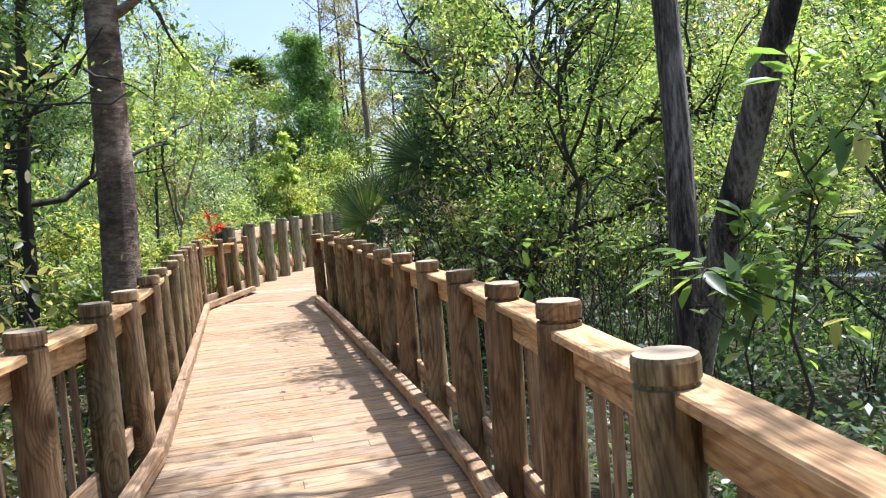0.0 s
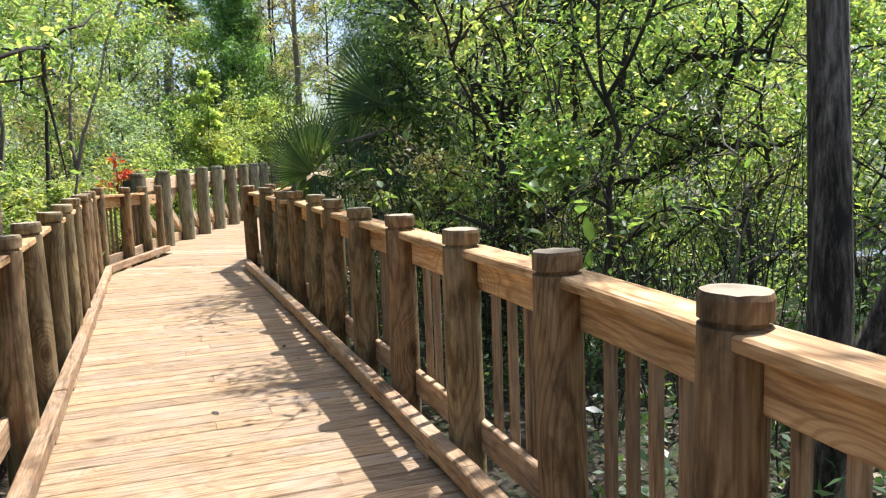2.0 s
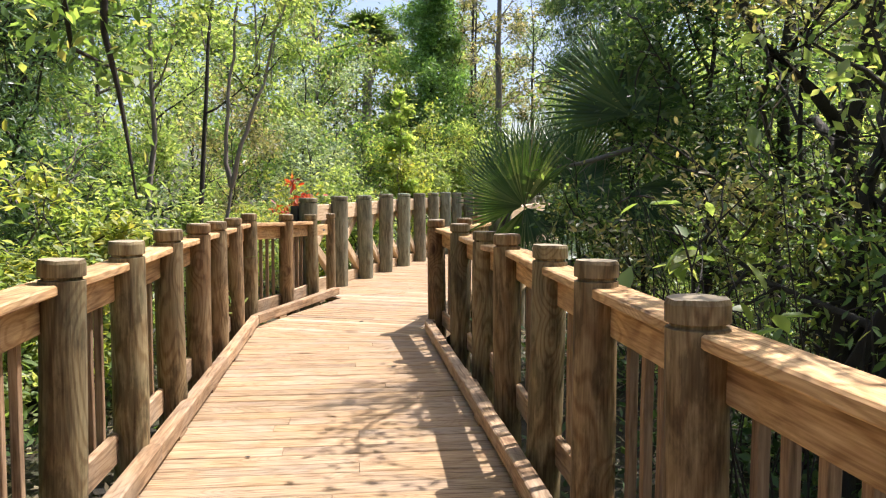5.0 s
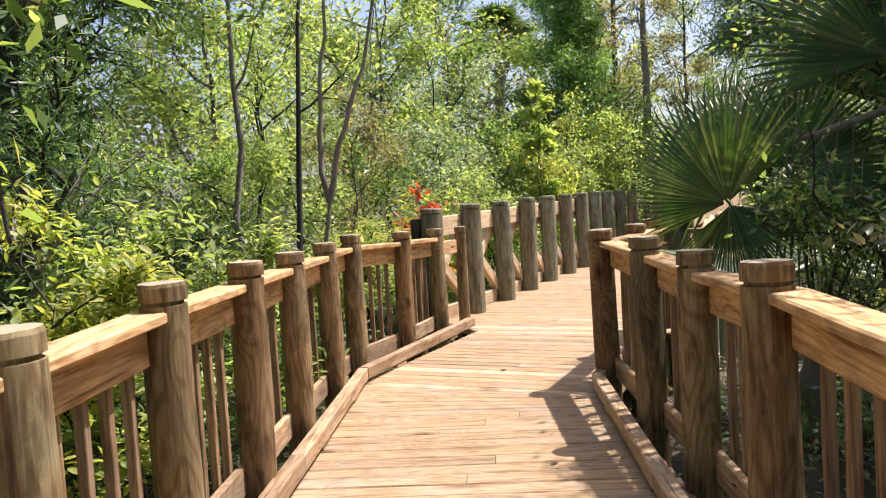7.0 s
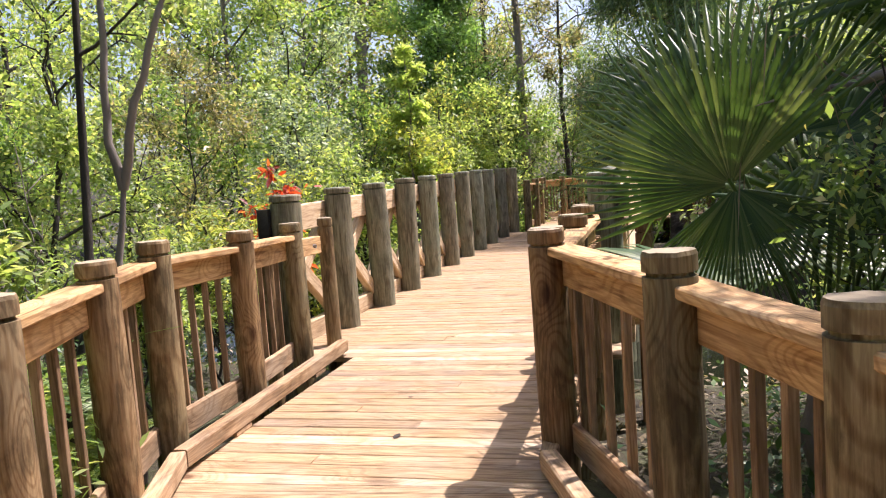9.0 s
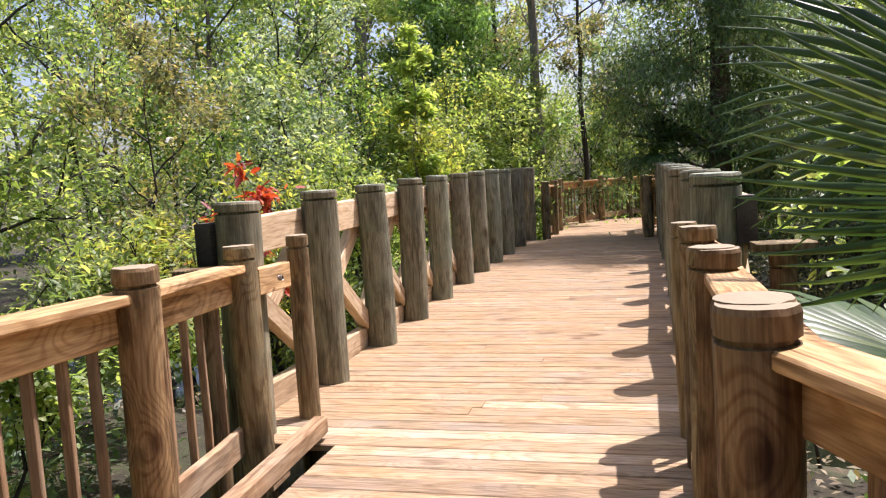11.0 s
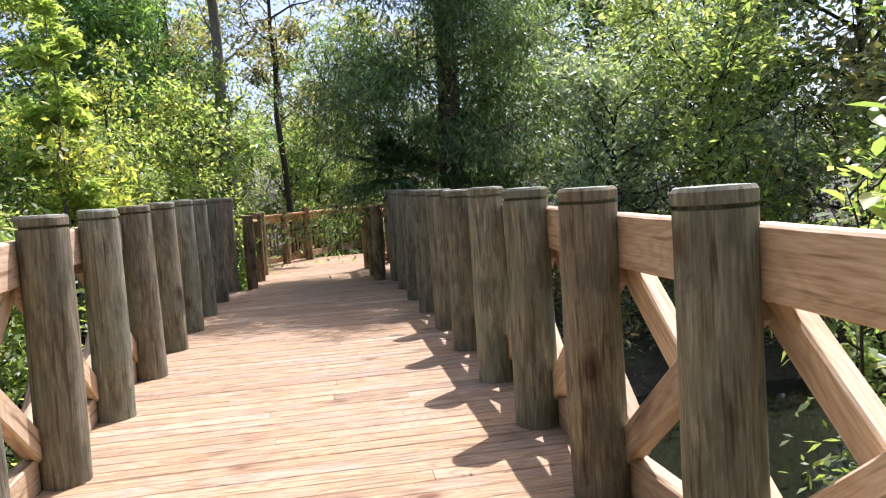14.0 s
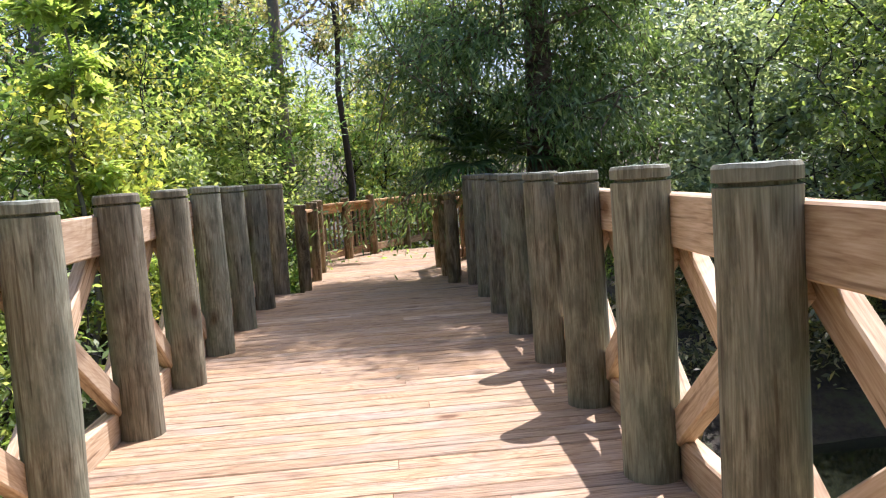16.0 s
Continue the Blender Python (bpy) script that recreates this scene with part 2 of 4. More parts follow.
TIMBER = wood("rail_timber", (0.335, 0.186, 0.078), (0.56, 0.352, 0.160), (0.745, 0.51, 0.268), axis=0, stretch=12, scale=5, grey=0.25,
              grey_col=(0.42, 0.33, 0.24), stain=4.5, mottle=0.3, knots=2.6, figure=0.45, vary=(0.85, 1.15))
PICKET = wood("picket_timber", (0.14, 0.08, 0.04), (0.28, 0.175, 0.095), (0.42, 0.29, 0.17), axis=0, stretch=12, scale=5, grey=0.3,
              grey_col=(0.27, 0.22, 0.16), stain=4.5, mottle=0.4)
EDGING = wood("weathered_edging", (0.22, 0.13, 0.068), (0.40, 0.26, 0.142), (0.56, 0.39, 0.23), axis=0, stretch=12, scale=5, grey=0.45,
              grey_col=(0.34, 0.29, 0.22), stain=4.5, mottle=0.4, knots=2.6, figure=0.35)
BEAM = wood("bridge_timber", (0.400, 0.265, 0.146), (0.560, 0.418, 0.254), (0.680, 0.544, 0.368), axis=0, stretch=10, scale=5, grey=0.2,
            grey_col=(0.5, 0.42, 0.33), stain=3.5, knots=1.8, figure=0.2)
# near-black timber for beam ends: stain, plus their shade painted in
SHADED_END = wood("shaded_end_timber", (0.012, 0.011, 0.010), (0.022, 0.020, 0.018), (0.04, 0.037, 0.033), axis=0)
BARK = rough_mix("grey_bark", [(0.41, (0.02, 0.016, 0.012)), (0.49, (0.13, 0.108, 0.088)), (0.58, (0.36, 0.32, 0.28))], 42, bump=1.0, dist=0.05, stretch=(1, 1, 0.14))
BROWNBARK = rough_mix("brown_banded_bark", [(0.40, (0.05, 0.036, 0.025)), (0.52, (0.17, 0.118, 0.08)), (0.62, (0.36, 0.29, 0.22))], 10, bump=1.0, dist=0.04, stretch=(1, 1, 2.2))
DARKBARK = rough_mix("dark_bark", [(0.3, (0.012, 0.010, 0.008)), (0.55, (0.05, 0.042, 0.034)), (0.75, (0.11, 0.1, 0.085))], 14, bump=0.9, dist=0.03, stretch=(1, 1, 0.3))
PALEBARK = rough_mix("pale_bark", [(0.3, (0.10, 0.085, 0.07)), (0.55, (0.22, 0.19, 0.16)), (0.75, (0.36, 0.33, 0.29))], 12, bump=0.6, stretch=(1, 1, 0.4))
SOIL = rough_mix("leaf_litter", [(0.36, (0.012, 0.010, 0.006)), (0.48, (0.045, 0.036, 0.02)), (0.56, (0.05, 0.06, 0.022)), (0.68, (0.12, 0.09, 0.055))], 11, bump=1.0, dist=0.05)
WATER = material("creek_water")[0]
wb = WATER.node_tree.nodes["Principled BSDF"]
wb.inputs["Base Color"].default_value = (0.012, 0.014, 0.008, 1)
wb.inputs["Roughness"].default_value = 0.06
STEEL = material("galvanised_bolt")[0]
STEEL.node_tree.nodes["Principled BSDF"].inputs["Metallic"].default_value = 1.0
STEEL.node_tree.nodes["Principled BSDF"].inputs["Roughness"].default_value = 0.5
STEEL.node_tree.nodes["Principled BSDF"].inputs["Base Color"].default_value = (0.3, 0.29, 0.28, 1)

LEAF_MID = leafy("mid_green_leaves", [(0.0, (0.054, 0.098, 0.034)), (0.5, (0.116, 0.204, 0.070)), (0.85, (0.211, 0.300, 0.105)), (1.0, (0.422, 0.389, 0.172))])
LEAF_BRIGHT = leafy("bright_green_leaves", [(0.0, (0.101, 0.160, 0.057)), (0.5, (0.185, 0.267, 0.096)), (1.0, (0.336, 0.374, 0.193))], 0.5)
LEAF_DARK = leafy("dark_green_leaves", [(0.0, (0.024, 0.054, 0.025)), (0.6, (0.061, 0.118, 0.049)), (1.0, (0.143, 0.216, 0.091))], 0.35)
LEAF_OLIVE = leafy("olive_leaves", [(0.0, (0.072, 0.084, 0.050)), (0.6, (0.173, 0.189, 0.101)), (1.0, (0.367, 0.309, 0.202))], 0.4)
LEAF_GREY = leafy("silvery_green_leaves", [(0.0, (0.092, 0.144, 0.105)), (0.6, (0.230, 0.307, 0.224)), (1.0, (0.461, 0.527, 0.420))], 0.35)
LEAF_RED = leafy("red_leaves", [(0.0, (0.16, 0.02, 0.01)), (0.6, (0.38, 0.06, 0.03)), (1.0, (0.45, 0.16, 0.07))], 0.4)
LEAF_YELLOW = leafy("yellow_green_leaves", [(0.0, (0.115, 0.170, 0.042)), (0.6, (0.243, 0.295, 0.074)), (1.0, (0.410, 0.386, 0.126))], 0.45)
CEDAR = leafy("cedar_sprays", [(0.0, (0.055, 0.105, 0.048)), (0.6, (0.125, 0.205, 0.088)), (1.0, (0.25, 0.335, 0.16))], 0.3)
LEAF_LIME = leafy("lime_green_leaves", [(0.0, (0.17, 0.25, 0.08)), (0.6, (0.27, 0.355, 0.13)), (1.0, (0.4, 0.46, 0.2))], 0.45)
# brighter green version of the cedar sprays, with sunlight put into the colour
SUNLIT_CEDAR = leafy("sunlit_cedar_sprays", [(0.0, (0.07, 0.15, 0.045)), (0.6, (0.15, 0.27, 0.085)), (1.0, (0.26, 0.40, 0.15))], 0.35)
PALM = leafy("palm_blades", [(0.0, (0.030, 0.068, 0.020)), (0.6, (0.062, 0.118, 0.034)), (1.0, (0.15, 0.20, 0.08))], 0.18, 0.38)
STRAW = leafy("dry_straw", [(0.0, (0.10, 0.08, 0.05)), (1.0, (0.32, 0.27, 0.18))], 0.2)


# ---- building helpers ----
def mesh_of(name, verts, faces, mat, smooth=False):
    me = bpy.data.meshes.new(name)
    me.from_pydata(verts, [], faces)
    if smooth:
        me.polygons.foreach_set("use_smooth", [True] * len(me.polygons))
    me.materials.append(mat)
    me.update()
    return me


def quads_mesh(name, verts, quads, mat, smooth=False):
    """A mesh from number arrays: verts (n, 3) and quads (m, 4)."""
    me = bpy.data.meshes.new(name)
    me.vertices.add(len(verts))
    me.vertices.foreach_set("co", np.asarray(verts, dtype=np.float32).ravel())
    me.loops.add(quads.size)
    me.loops.foreach_set("vertex_index", quads.astype(np.int32).ravel())
    me.polygons.add(len(quads))
    me.polygons.foreach_set("loop_start", np.arange(0, quads.size, 4, dtype=np.int32))
    if smooth:
        me.polygons.foreach_set("use_smooth", np.ones(len(quads), dtype=bool))
    me.materials.append(mat)
    me.update(calc_edges=True)
    return me


def child(name, me, parent, m=None, label=""):
    ob = new(name, me)
    ob.parent = parent
    if m is not None:
        ob.matrix_basis = m
    return tagged(ob, label)


def block(name, lx, ly, lz, mat, ch=0.006, wob=0.0, rnd=random):
    """A sawn timber with chamfered long edges, long in x, centred."""
    y, z, c = ly / 2, lz / 2, ch
    ring = [(-y + c, -z), (y - c, -z), (y, -z + c), (y, z - c), (y - c, z), (-y + c, z), (-y, z - c), (-y, -z + c)]
    cuts = [-lx / 2, -lx / 6, lx / 6, lx / 2]
    verts, faces = [], []
    for x in cuts:
        dy, dz = rnd.uniform(-wob, wob), rnd.uniform(-wob, wob)
        verts += [(x, a + dy, b + dz) for a, b in ring]
    for k in range(3):
        for i in range(8):
            a, b = 8 * k + i, 8 * k + (i + 1) % 8
            faces.append((a, b, b + 8, a + 8)[::-1])
    faces.append(tuple(range(8)))
    faces.append(tuple(range(24, 32))[::-1])
    faces = [f[::-1] for f in faces]
    return mesh_of(name, verts, faces, mat)


def along(a, b):
    """A pose whose x axis runs from a to b, centred between them, with z up as far as it can be."""
    a, b = Vector(a), Vector(b)
    x = (b - a).normalized()
    up = Vector((0, 0, 1)) if abs(x.z) < 0.99 else Vector((1, 0, 0))
    y = up.cross(x).normalized()
    z = x.cross(y)
    m = Matrix((x, y, z)).transposed().to_4x4()
    m.translation = (a + b) / 2
    return m


def round_post(name, r, h, depth, mat, seed, n=18, cap=0.075):
    """A turned post: slightly uneven shaft, saw-cut groove under the head, worn top edge."""
    rnd = random.Random(seed)
    prof = [(r * 1.02, -depth), (r * 1.0, 0.0), (r * 1.01, h * 0.3), (r * 0.985, h * 0.65), (r * 0.99, h - cap - 0.009), (r * 0.84, h - cap - 0.006),
            (r * 0.84, h - cap + 0.005), (r * 1.0, h - cap + 0.008), (r * 1.0, h - 0.016), (r * 0.94, h - 0.002), (r * 0.55, h)]
    ph, ax, ay = rnd.uniform(0, 6), rnd.uniform(-0.006, 0.006), rnd.uniform(-0.006, 0.006)
    bumps = [rnd.uniform(-0.007, 0.007) for _ in range(n)]
    verts, faces = [], []

    def ring(j):
        q, z = prof[j]
        for i in range(n):
            a = 2 * math.pi * i / n + ph
            k = q * (1 + bumps[i] + 0.008 * math.sin(3 * a + 4 * z))
            chip = -0.004 * max(0, math.sin(4 * a + ph) * math.sin(2.3 * a + 2 * ph)) if j in (8, 9) else 0
            verts.append((k * math.cos(a) + ax * math.sin(3 * z), k * math.sin(a) + ay * math.sin(2.5 * z), z + chip))
    for j in range(len(prof)):
        ring(j)
    for j in range(len(prof) - 1):
        for i in range(n):
            a, b = j * n + i, j * n + (i + 1) % n
            faces.append((a, b, b + n, a + n))
    faces.append(tuple(range(len(verts) - n, len(verts))))
    me = mesh_of(name, verts, faces, mat, True)
    sharp = me.attributes.new("sharp_edge", "BOOLEAN", "EDGE")
    ends = np.empty(2 * len(me.edges), dtype=np.int32)
    me.edges.foreach_get("vertices", ends)
    ends = ends.reshape(-1, 2) // n
    sharp.data.foreach_set("value", (ends[:, 0] == ends[:, 1]) & (ends[:, 0] >= 4))
    return me


def tube(path, radii, n=7):
    """Verts and quads of a tapering tube along a path."""
    path = [Vector(p) for p in path]
    verts, quads = [], []
    for k, p in enumerate(path):
        d = (path[min(k + 1, len(path) - 1)] - path[max(k - 1, 0)]).normalized()
        u = d.orthogonal().normalized() if abs(d.z) < 0.9 else Vector((1, 0, 0)) - d * d.x
        u.normalize()
        v = d.cross(u)
        for i in range(n):
            a = 2 * math.pi * i / n
            verts.append(p + (u * math.cos(a) + v * math.sin(a)) * radii[k])
    for k in range(len(path) - 1):
        for i in range(n):
            a, b = k * n + i, k * n + (i + 1) % n
            quads.append((a, b, b + n, a + n))
    return verts, quads


class Tubes:
    """Collects tubes into one mesh."""

    def __init__(self):
        self.v, self.q = [], []

    def add(self, path, radii, n=6):
        v, q = tube(path, radii, n)
        o = len(self.v)
        self.v += [tuple(p) for p in v]
        self.q += [tuple(i + o for i in f) for f in q]

    def mesh(self, name, mat):
        return quads_mesh(name, np.array(self.v), np.array(self.q), mat, True)


def blades(rng, pts, size, slim=0.42, spread=0.0, down=0.3, flat=0.5, out=None, full=False):
    """Verts and quads of folded leaf blades at pts. down: how far they hang; flat: how far they lie level."""
    n = len(pts)
    p = pts + rng.normal(0, 1, (n, 3)) * spread
    d = rng.normal(0, 1, (n, 3))
    if out is not None:
        d += out
    d[:, 2] = d[:, 2] * (1 - 0.5 * flat) - down
    d /= np.linalg.norm(d, axis=1, keepdims=True)
    up = rng.normal(0, 1, (n, 3)) * (1 - flat)
    up[:, 2] += flat * 1.6
    s = np.cross(d, up)
    s /= np.linalg.norm(s, axis=1, keepdims=True) + 1e-6
    nn = np.cross(s, d)
    ln = (size * rng.uniform(0.6, 1.35, n))[:, None]
    w = ln * slim
    if full:
        v = np.empty((n, 6, 3))
        v[:, 0] = p
        v[:, 1] = p + d * ln * 0.25 + s * w * 0.42 + nn * w * 0.12
        v[:, 2] = p + d * ln * 0.62 + s * w * 0.44 + nn * w * 0.10
        v[:, 3] = p + d * ln - nn * w * 0.15
        v[:, 4] = p + d * ln * 0.62 - s * w * 0.44 + nn * w * 0.10
        v[:, 5] = p + d * ln * 0.25 - s * w * 0.42 + nn * w * 0.12
        o = 6 * np.arange(n)[:, None]
        return v.reshape(-1, 3), np.concatenate([o + np.array([[0, 1, 2, 3]]), o + np.array([[0, 3, 4, 5]])])
    v = np.empty((n, 4, 3))
    v[:, 0] = p
    v[:, 1] = p + d * ln * 0.45 + s * w * 0.5 + nn * w * 0.14
    v[:, 2] = p + d * ln
    v[:, 3] = p + d * ln * 0.45 - s * w * 0.5 + nn * w * 0.14
    return v.reshape(-1, 3), np.arange(4 * n).reshape(n, 4)


# ---- ground and creek ----
AX, NX = Vector((0.358, 0.934)), Vector((0.934, -0.358))
MID = Vector((3.1, 21.8))


def ground_z(x, y):
    a = (Vector((x, y)) - MID).dot(AX) + 0.8 * math.sin(0.25 * ((Vector((x, y)) - MID).dot(NX)))
    dip = math.exp(-(a / 3.2) ** 4)
    return -0.62 + 0.10 * math.sin(0.7 * x + 1.3) * math.sin(0.55 * y) + 0.05 * math.sin(2.1 * x) * math.cos(1.7 * y) - 1.1 * dip


def build_ground():
    xs = sorted({*[-4 + 0.4 * i for i in range(41)], *[-60 + 4 * i for i in range(14)], *[14 + 4 * i for i in range(14)], -400, -150, 150, 400})
    ys = sorted({*[-4 + 0.45 * i for i in range(96)], *[-40 + 4 * i for i in range(9)], *[42 + 5 * i for i in range(10)], -400, -120, 160, 450})
    v = [(x, y, ground_z(x, y)) for y in ys for x in xs]
    w = len(xs)
    f = [(j * w + i, j * w + i + 1, (j + 1) * w + i + 1, (j + 1) * w + i) for j in range(len(ys) - 1) for i in range(w - 1)]
    tagged(new("ground", mesh_of("ground", v, f, SOIL, True)), "dark wetland soil covered in leaf litter", "ground", kind="structure")
    wv = []
    for i in range(-20, 21):
        for s in (-1, 1):
            p = MID + NX * (i * 2.0) + AX * (s * 3.6)
            wv.append((p.x, p.y, -1.28))
    wf = [(2 * i, 2 * i + 2, 2 * i + 3, 2 * i + 1) for i in range(40)]
    tagged(new("water", mesh_of("water", wv, wf, WATER)), "still dark creek water under the footbridge", "water", kind="structure")


build_ground()


# ---- railings ----
RAIL_H, BRIDGE_H = 1.13, 1.38
PICKETS = [block("picket", 0.86, 0.036, 0.036, PICKET, 0.003, 0.002, random.Random(s)) for s in range(4)]
POSTS = [round_post("post", 0.088, RAIL_H, 0.75, POST, s) for s in range(6)]
THIN = [round_post("post", 0.068, RAIL_H, 0.75, POST, 40 + s) for s in range(2)]
BIG = [round_post("post", 0.134, BRIDGE_H, 2.2, BIGPOST, 20 + s, 22, 0.065) for s in range(5)]


def rail_rise(p):
    """The handrails climb a little toward the bridge, unevenly where the ground has settled."""
    x, y = p
    if y > 20:
        return 0.08
    if x > 0.6:
        return float(np.interp(y, (6.0, 10.3, 11.3, 12.2, 13.5, 14.7), (0.0, 0.032, 0.0, 0.03, 0.045, 0.025)))
    return float(np.interp(y, (6.0, 9.5, 10.4, 13.3, 14.2, 15.3, 16.8), (0.0, 0.038, 0.06, 0.055, 0.075, 0.045, 0.015)))


def railing(label, pts, outward, group, first=0, low=(), small=(), bare=()):
    """Posts at pts, with cap, header, bottom board and pickets on their outer side. outward: +1 where that lies to the right of the way."""
    rnd = random.Random(first)
    root = tagged(new("railing"), label, "railing", group)
    for i, (x, y) in enumerate(pts):
        me = THIN[i % 2] if i in small else POSTS[(i * 5 + first) % 6]
        child("post", me, root, pose(x, y, rail_rise((x, y)) + rnd.uniform(-0.012, 0.012), rnd.uniform(-1.1, 1.1), rnd.uniform(-1.1, 1.1), rnd.uniform(0, 360)))
    for i in range(len(pts) - 1):
        if i in bare:
            continue
        a, b = Vector(pts[i]), Vector(pts[i + 1])
        d = (b - a).normalized()
        nrm = Vector((d.y, -d.x)) * outward
        ln = (b - a).length
        o = nrm * 0.062

        za, zb = rail_rise(a), rail_rise(b)

        def board(name, z, w, t, off, mat, lift=1.0):
            p, q = a + nrm * off, b + nrm * off
            child(name, block(name, ln, w, t, mat, 0.007, 0.002, rnd), root, along((p.x, p.y, z + za * lift), (q.x, q.y, z + zb * lift)))
        board("cap_rail", 1.014, 0.155, 0.042, 0.042, TIMBER)
        board("header", 0.916, 0.04, 0.15, 0.060, TIMBER)
        board("bottom_board", 0.135, 0.04, 0.15, 0.060, EDGING, 0.0)
        n = 5 if ln > 0.7 else 2
        for k in range(n):
            p = a + (b - a) * ((k + 1 + rnd.uniform(-0.06, 0.06)) / (n + 1)) + nrm * 0.099
            child("picket", PICKETS[(i + k) % 4], root, pose(p.x, p.y, 0.46 + (za + zb) / 4, rnd.uniform(-0.6, 0.6), -90, 0) @ pose(0, 0, 0, rnd.choice((0, 90, 180)), 0, 0))
    return root


def kerb(label, pts, h=0.10, w=0.085, lift=0.025, side=1):
    """A timber edging on small blocks along the deck's edge; pts is its inner face."""
    root = tagged(new("timber_kerb"), label, "kerb", "deck edging")
    rnd = random.Random(len(pts))
    for i in range(len(pts) - 1):
        a, b = Vector(pts[i]), Vector(pts[i + 1])
        d = (b - a).normalized()
        nrm = Vector((d.y, -d.x)) * side
        n = max(1, round((b - a).length / 2.6))
        for k in range(n):
            p = a + (b - a) * (k / n) + nrm * w / 2
            q = a + (b - a) * ((k + 1) / n) + nrm * w / 2 - d * 0.004
            z = lift + h / 2 + rnd.uniform(0, 0.004)
            child("edging", block("edging", (q - p).length, w, h, EDGING, 0.008, 0.001, rnd), root, along((p.x, p.y, z), (q.x, q.y, z)))
            m = max(1, round((q - p).length / 1.2))
            for j in range(m):
                c = p + (q - p) * ((j + 0.5) / m)
                child("spacer", block("spacer", 0.2, w * 0.9, lift + 0.002, EDGING, 0.003), root, along((c.x - d.x * 0.1, c.y - d.y * 0.1, lift / 2), (c.x + d.x * 0.1, c.y + d.y * 0.1, lift / 2)))


RIGHT = [(0.76, -0.2), (0.9, 0.78), (1.02, 1.76), (1.11, 2.74), (1.19, 3.65), (1.27, 4.56), (1.29, 5.55), (1.30, 6.55), (1.29, 7.42), (1.30, 8.38), (1.31, 9.22), (1.34, 10.3),
         (1.35, 11.33), (1.29, 12.18), (1.22, 13.5)]
LEFT = [(-1.28, 0.9), (-1.18, 1.85), (-1.06, 2.8), (-0.97, 3.72), (-0.83, 4.62), (-0.79, 5.6), (-0.77, 6.68), (-0.78, 7.66), (-0.79, 8.58), (-0.78, 9.5), (-0.78, 10.42),
        (-0.80, 11.38), (-0.82, 12.32), (-0.83, 13.39), (-0.79, 14.15), (-0.47, 15.1), (-0.21, 16.12), (0.02, 16.86)]
APPROACH = "weathered timber railing with round grooved posts"
railing(APPROACH, RIGHT, 1, "boardwalk railings", 1)
railing(APPROACH + " bending toward the bridge", LEFT, -1, "boardwalk railings", 2, small=(17,), bare=(16,))
railing("short timber railing with round posts turning to the bridge", [(1.22, 13.5), (1.67, 14.68), (1.98, 15.45), (2.10, 15.86)][1:], 1, "boardwalk railings", 3, small=(2,))
railing("short rail between round posts beside the fan palm", [(1.235, 13.53), (1.67, 14.68)], 1, "boardwalk railings", 4, bare=()).children[0].matrix_basis.translation.z = -0.02
kerb("sawn timber edging along the deck boards", [(0.45, -0.9), (0.83, 1.4), (0.95, 2.7), (1.06, 4.0), (1.11, 5.2), (1.115, 9.5), (1.08, 13.35)], side=1)
kerb("sawn timber edging along the deck boards", [(1.083, 13.36), (1.47, 14.4), (1.86, 15.35)], side=1)
kerb("sawn timber edging along the deck boards", [(-1.1, 0.9), (-0.74, 3.7), (-0.61, 5.2), (-0.63, 9.5), (-0.665, 13.9)], side=-1)
kerb("sawn timber edging angled along the deck boards", [(-0.66, 13.905), (0.15, 16.4)], side=-1)

# footbridge posts and trusses
BL = [(-0.30, 16.6), (0.13, 17.72), (0.55, 18.87), (0.94, 19.98), (1.35, 21.18), (1.79, 22.36), (2.2, 23.48), (2.6, 24.5), (3.03, 25.62), (3.52, 26.88), (4.01, 28.1)]
BR = [(2.32, 16.0), (2.71, 17.02), (3.04, 18.02), (3.45, 19.05), (3.87, 20.11), (4.30, 21.2), (4.73, 22.28), (5.11, 23.34), (5.51, 24.41), (5.93, 25.5), (6.33, 26.55)]


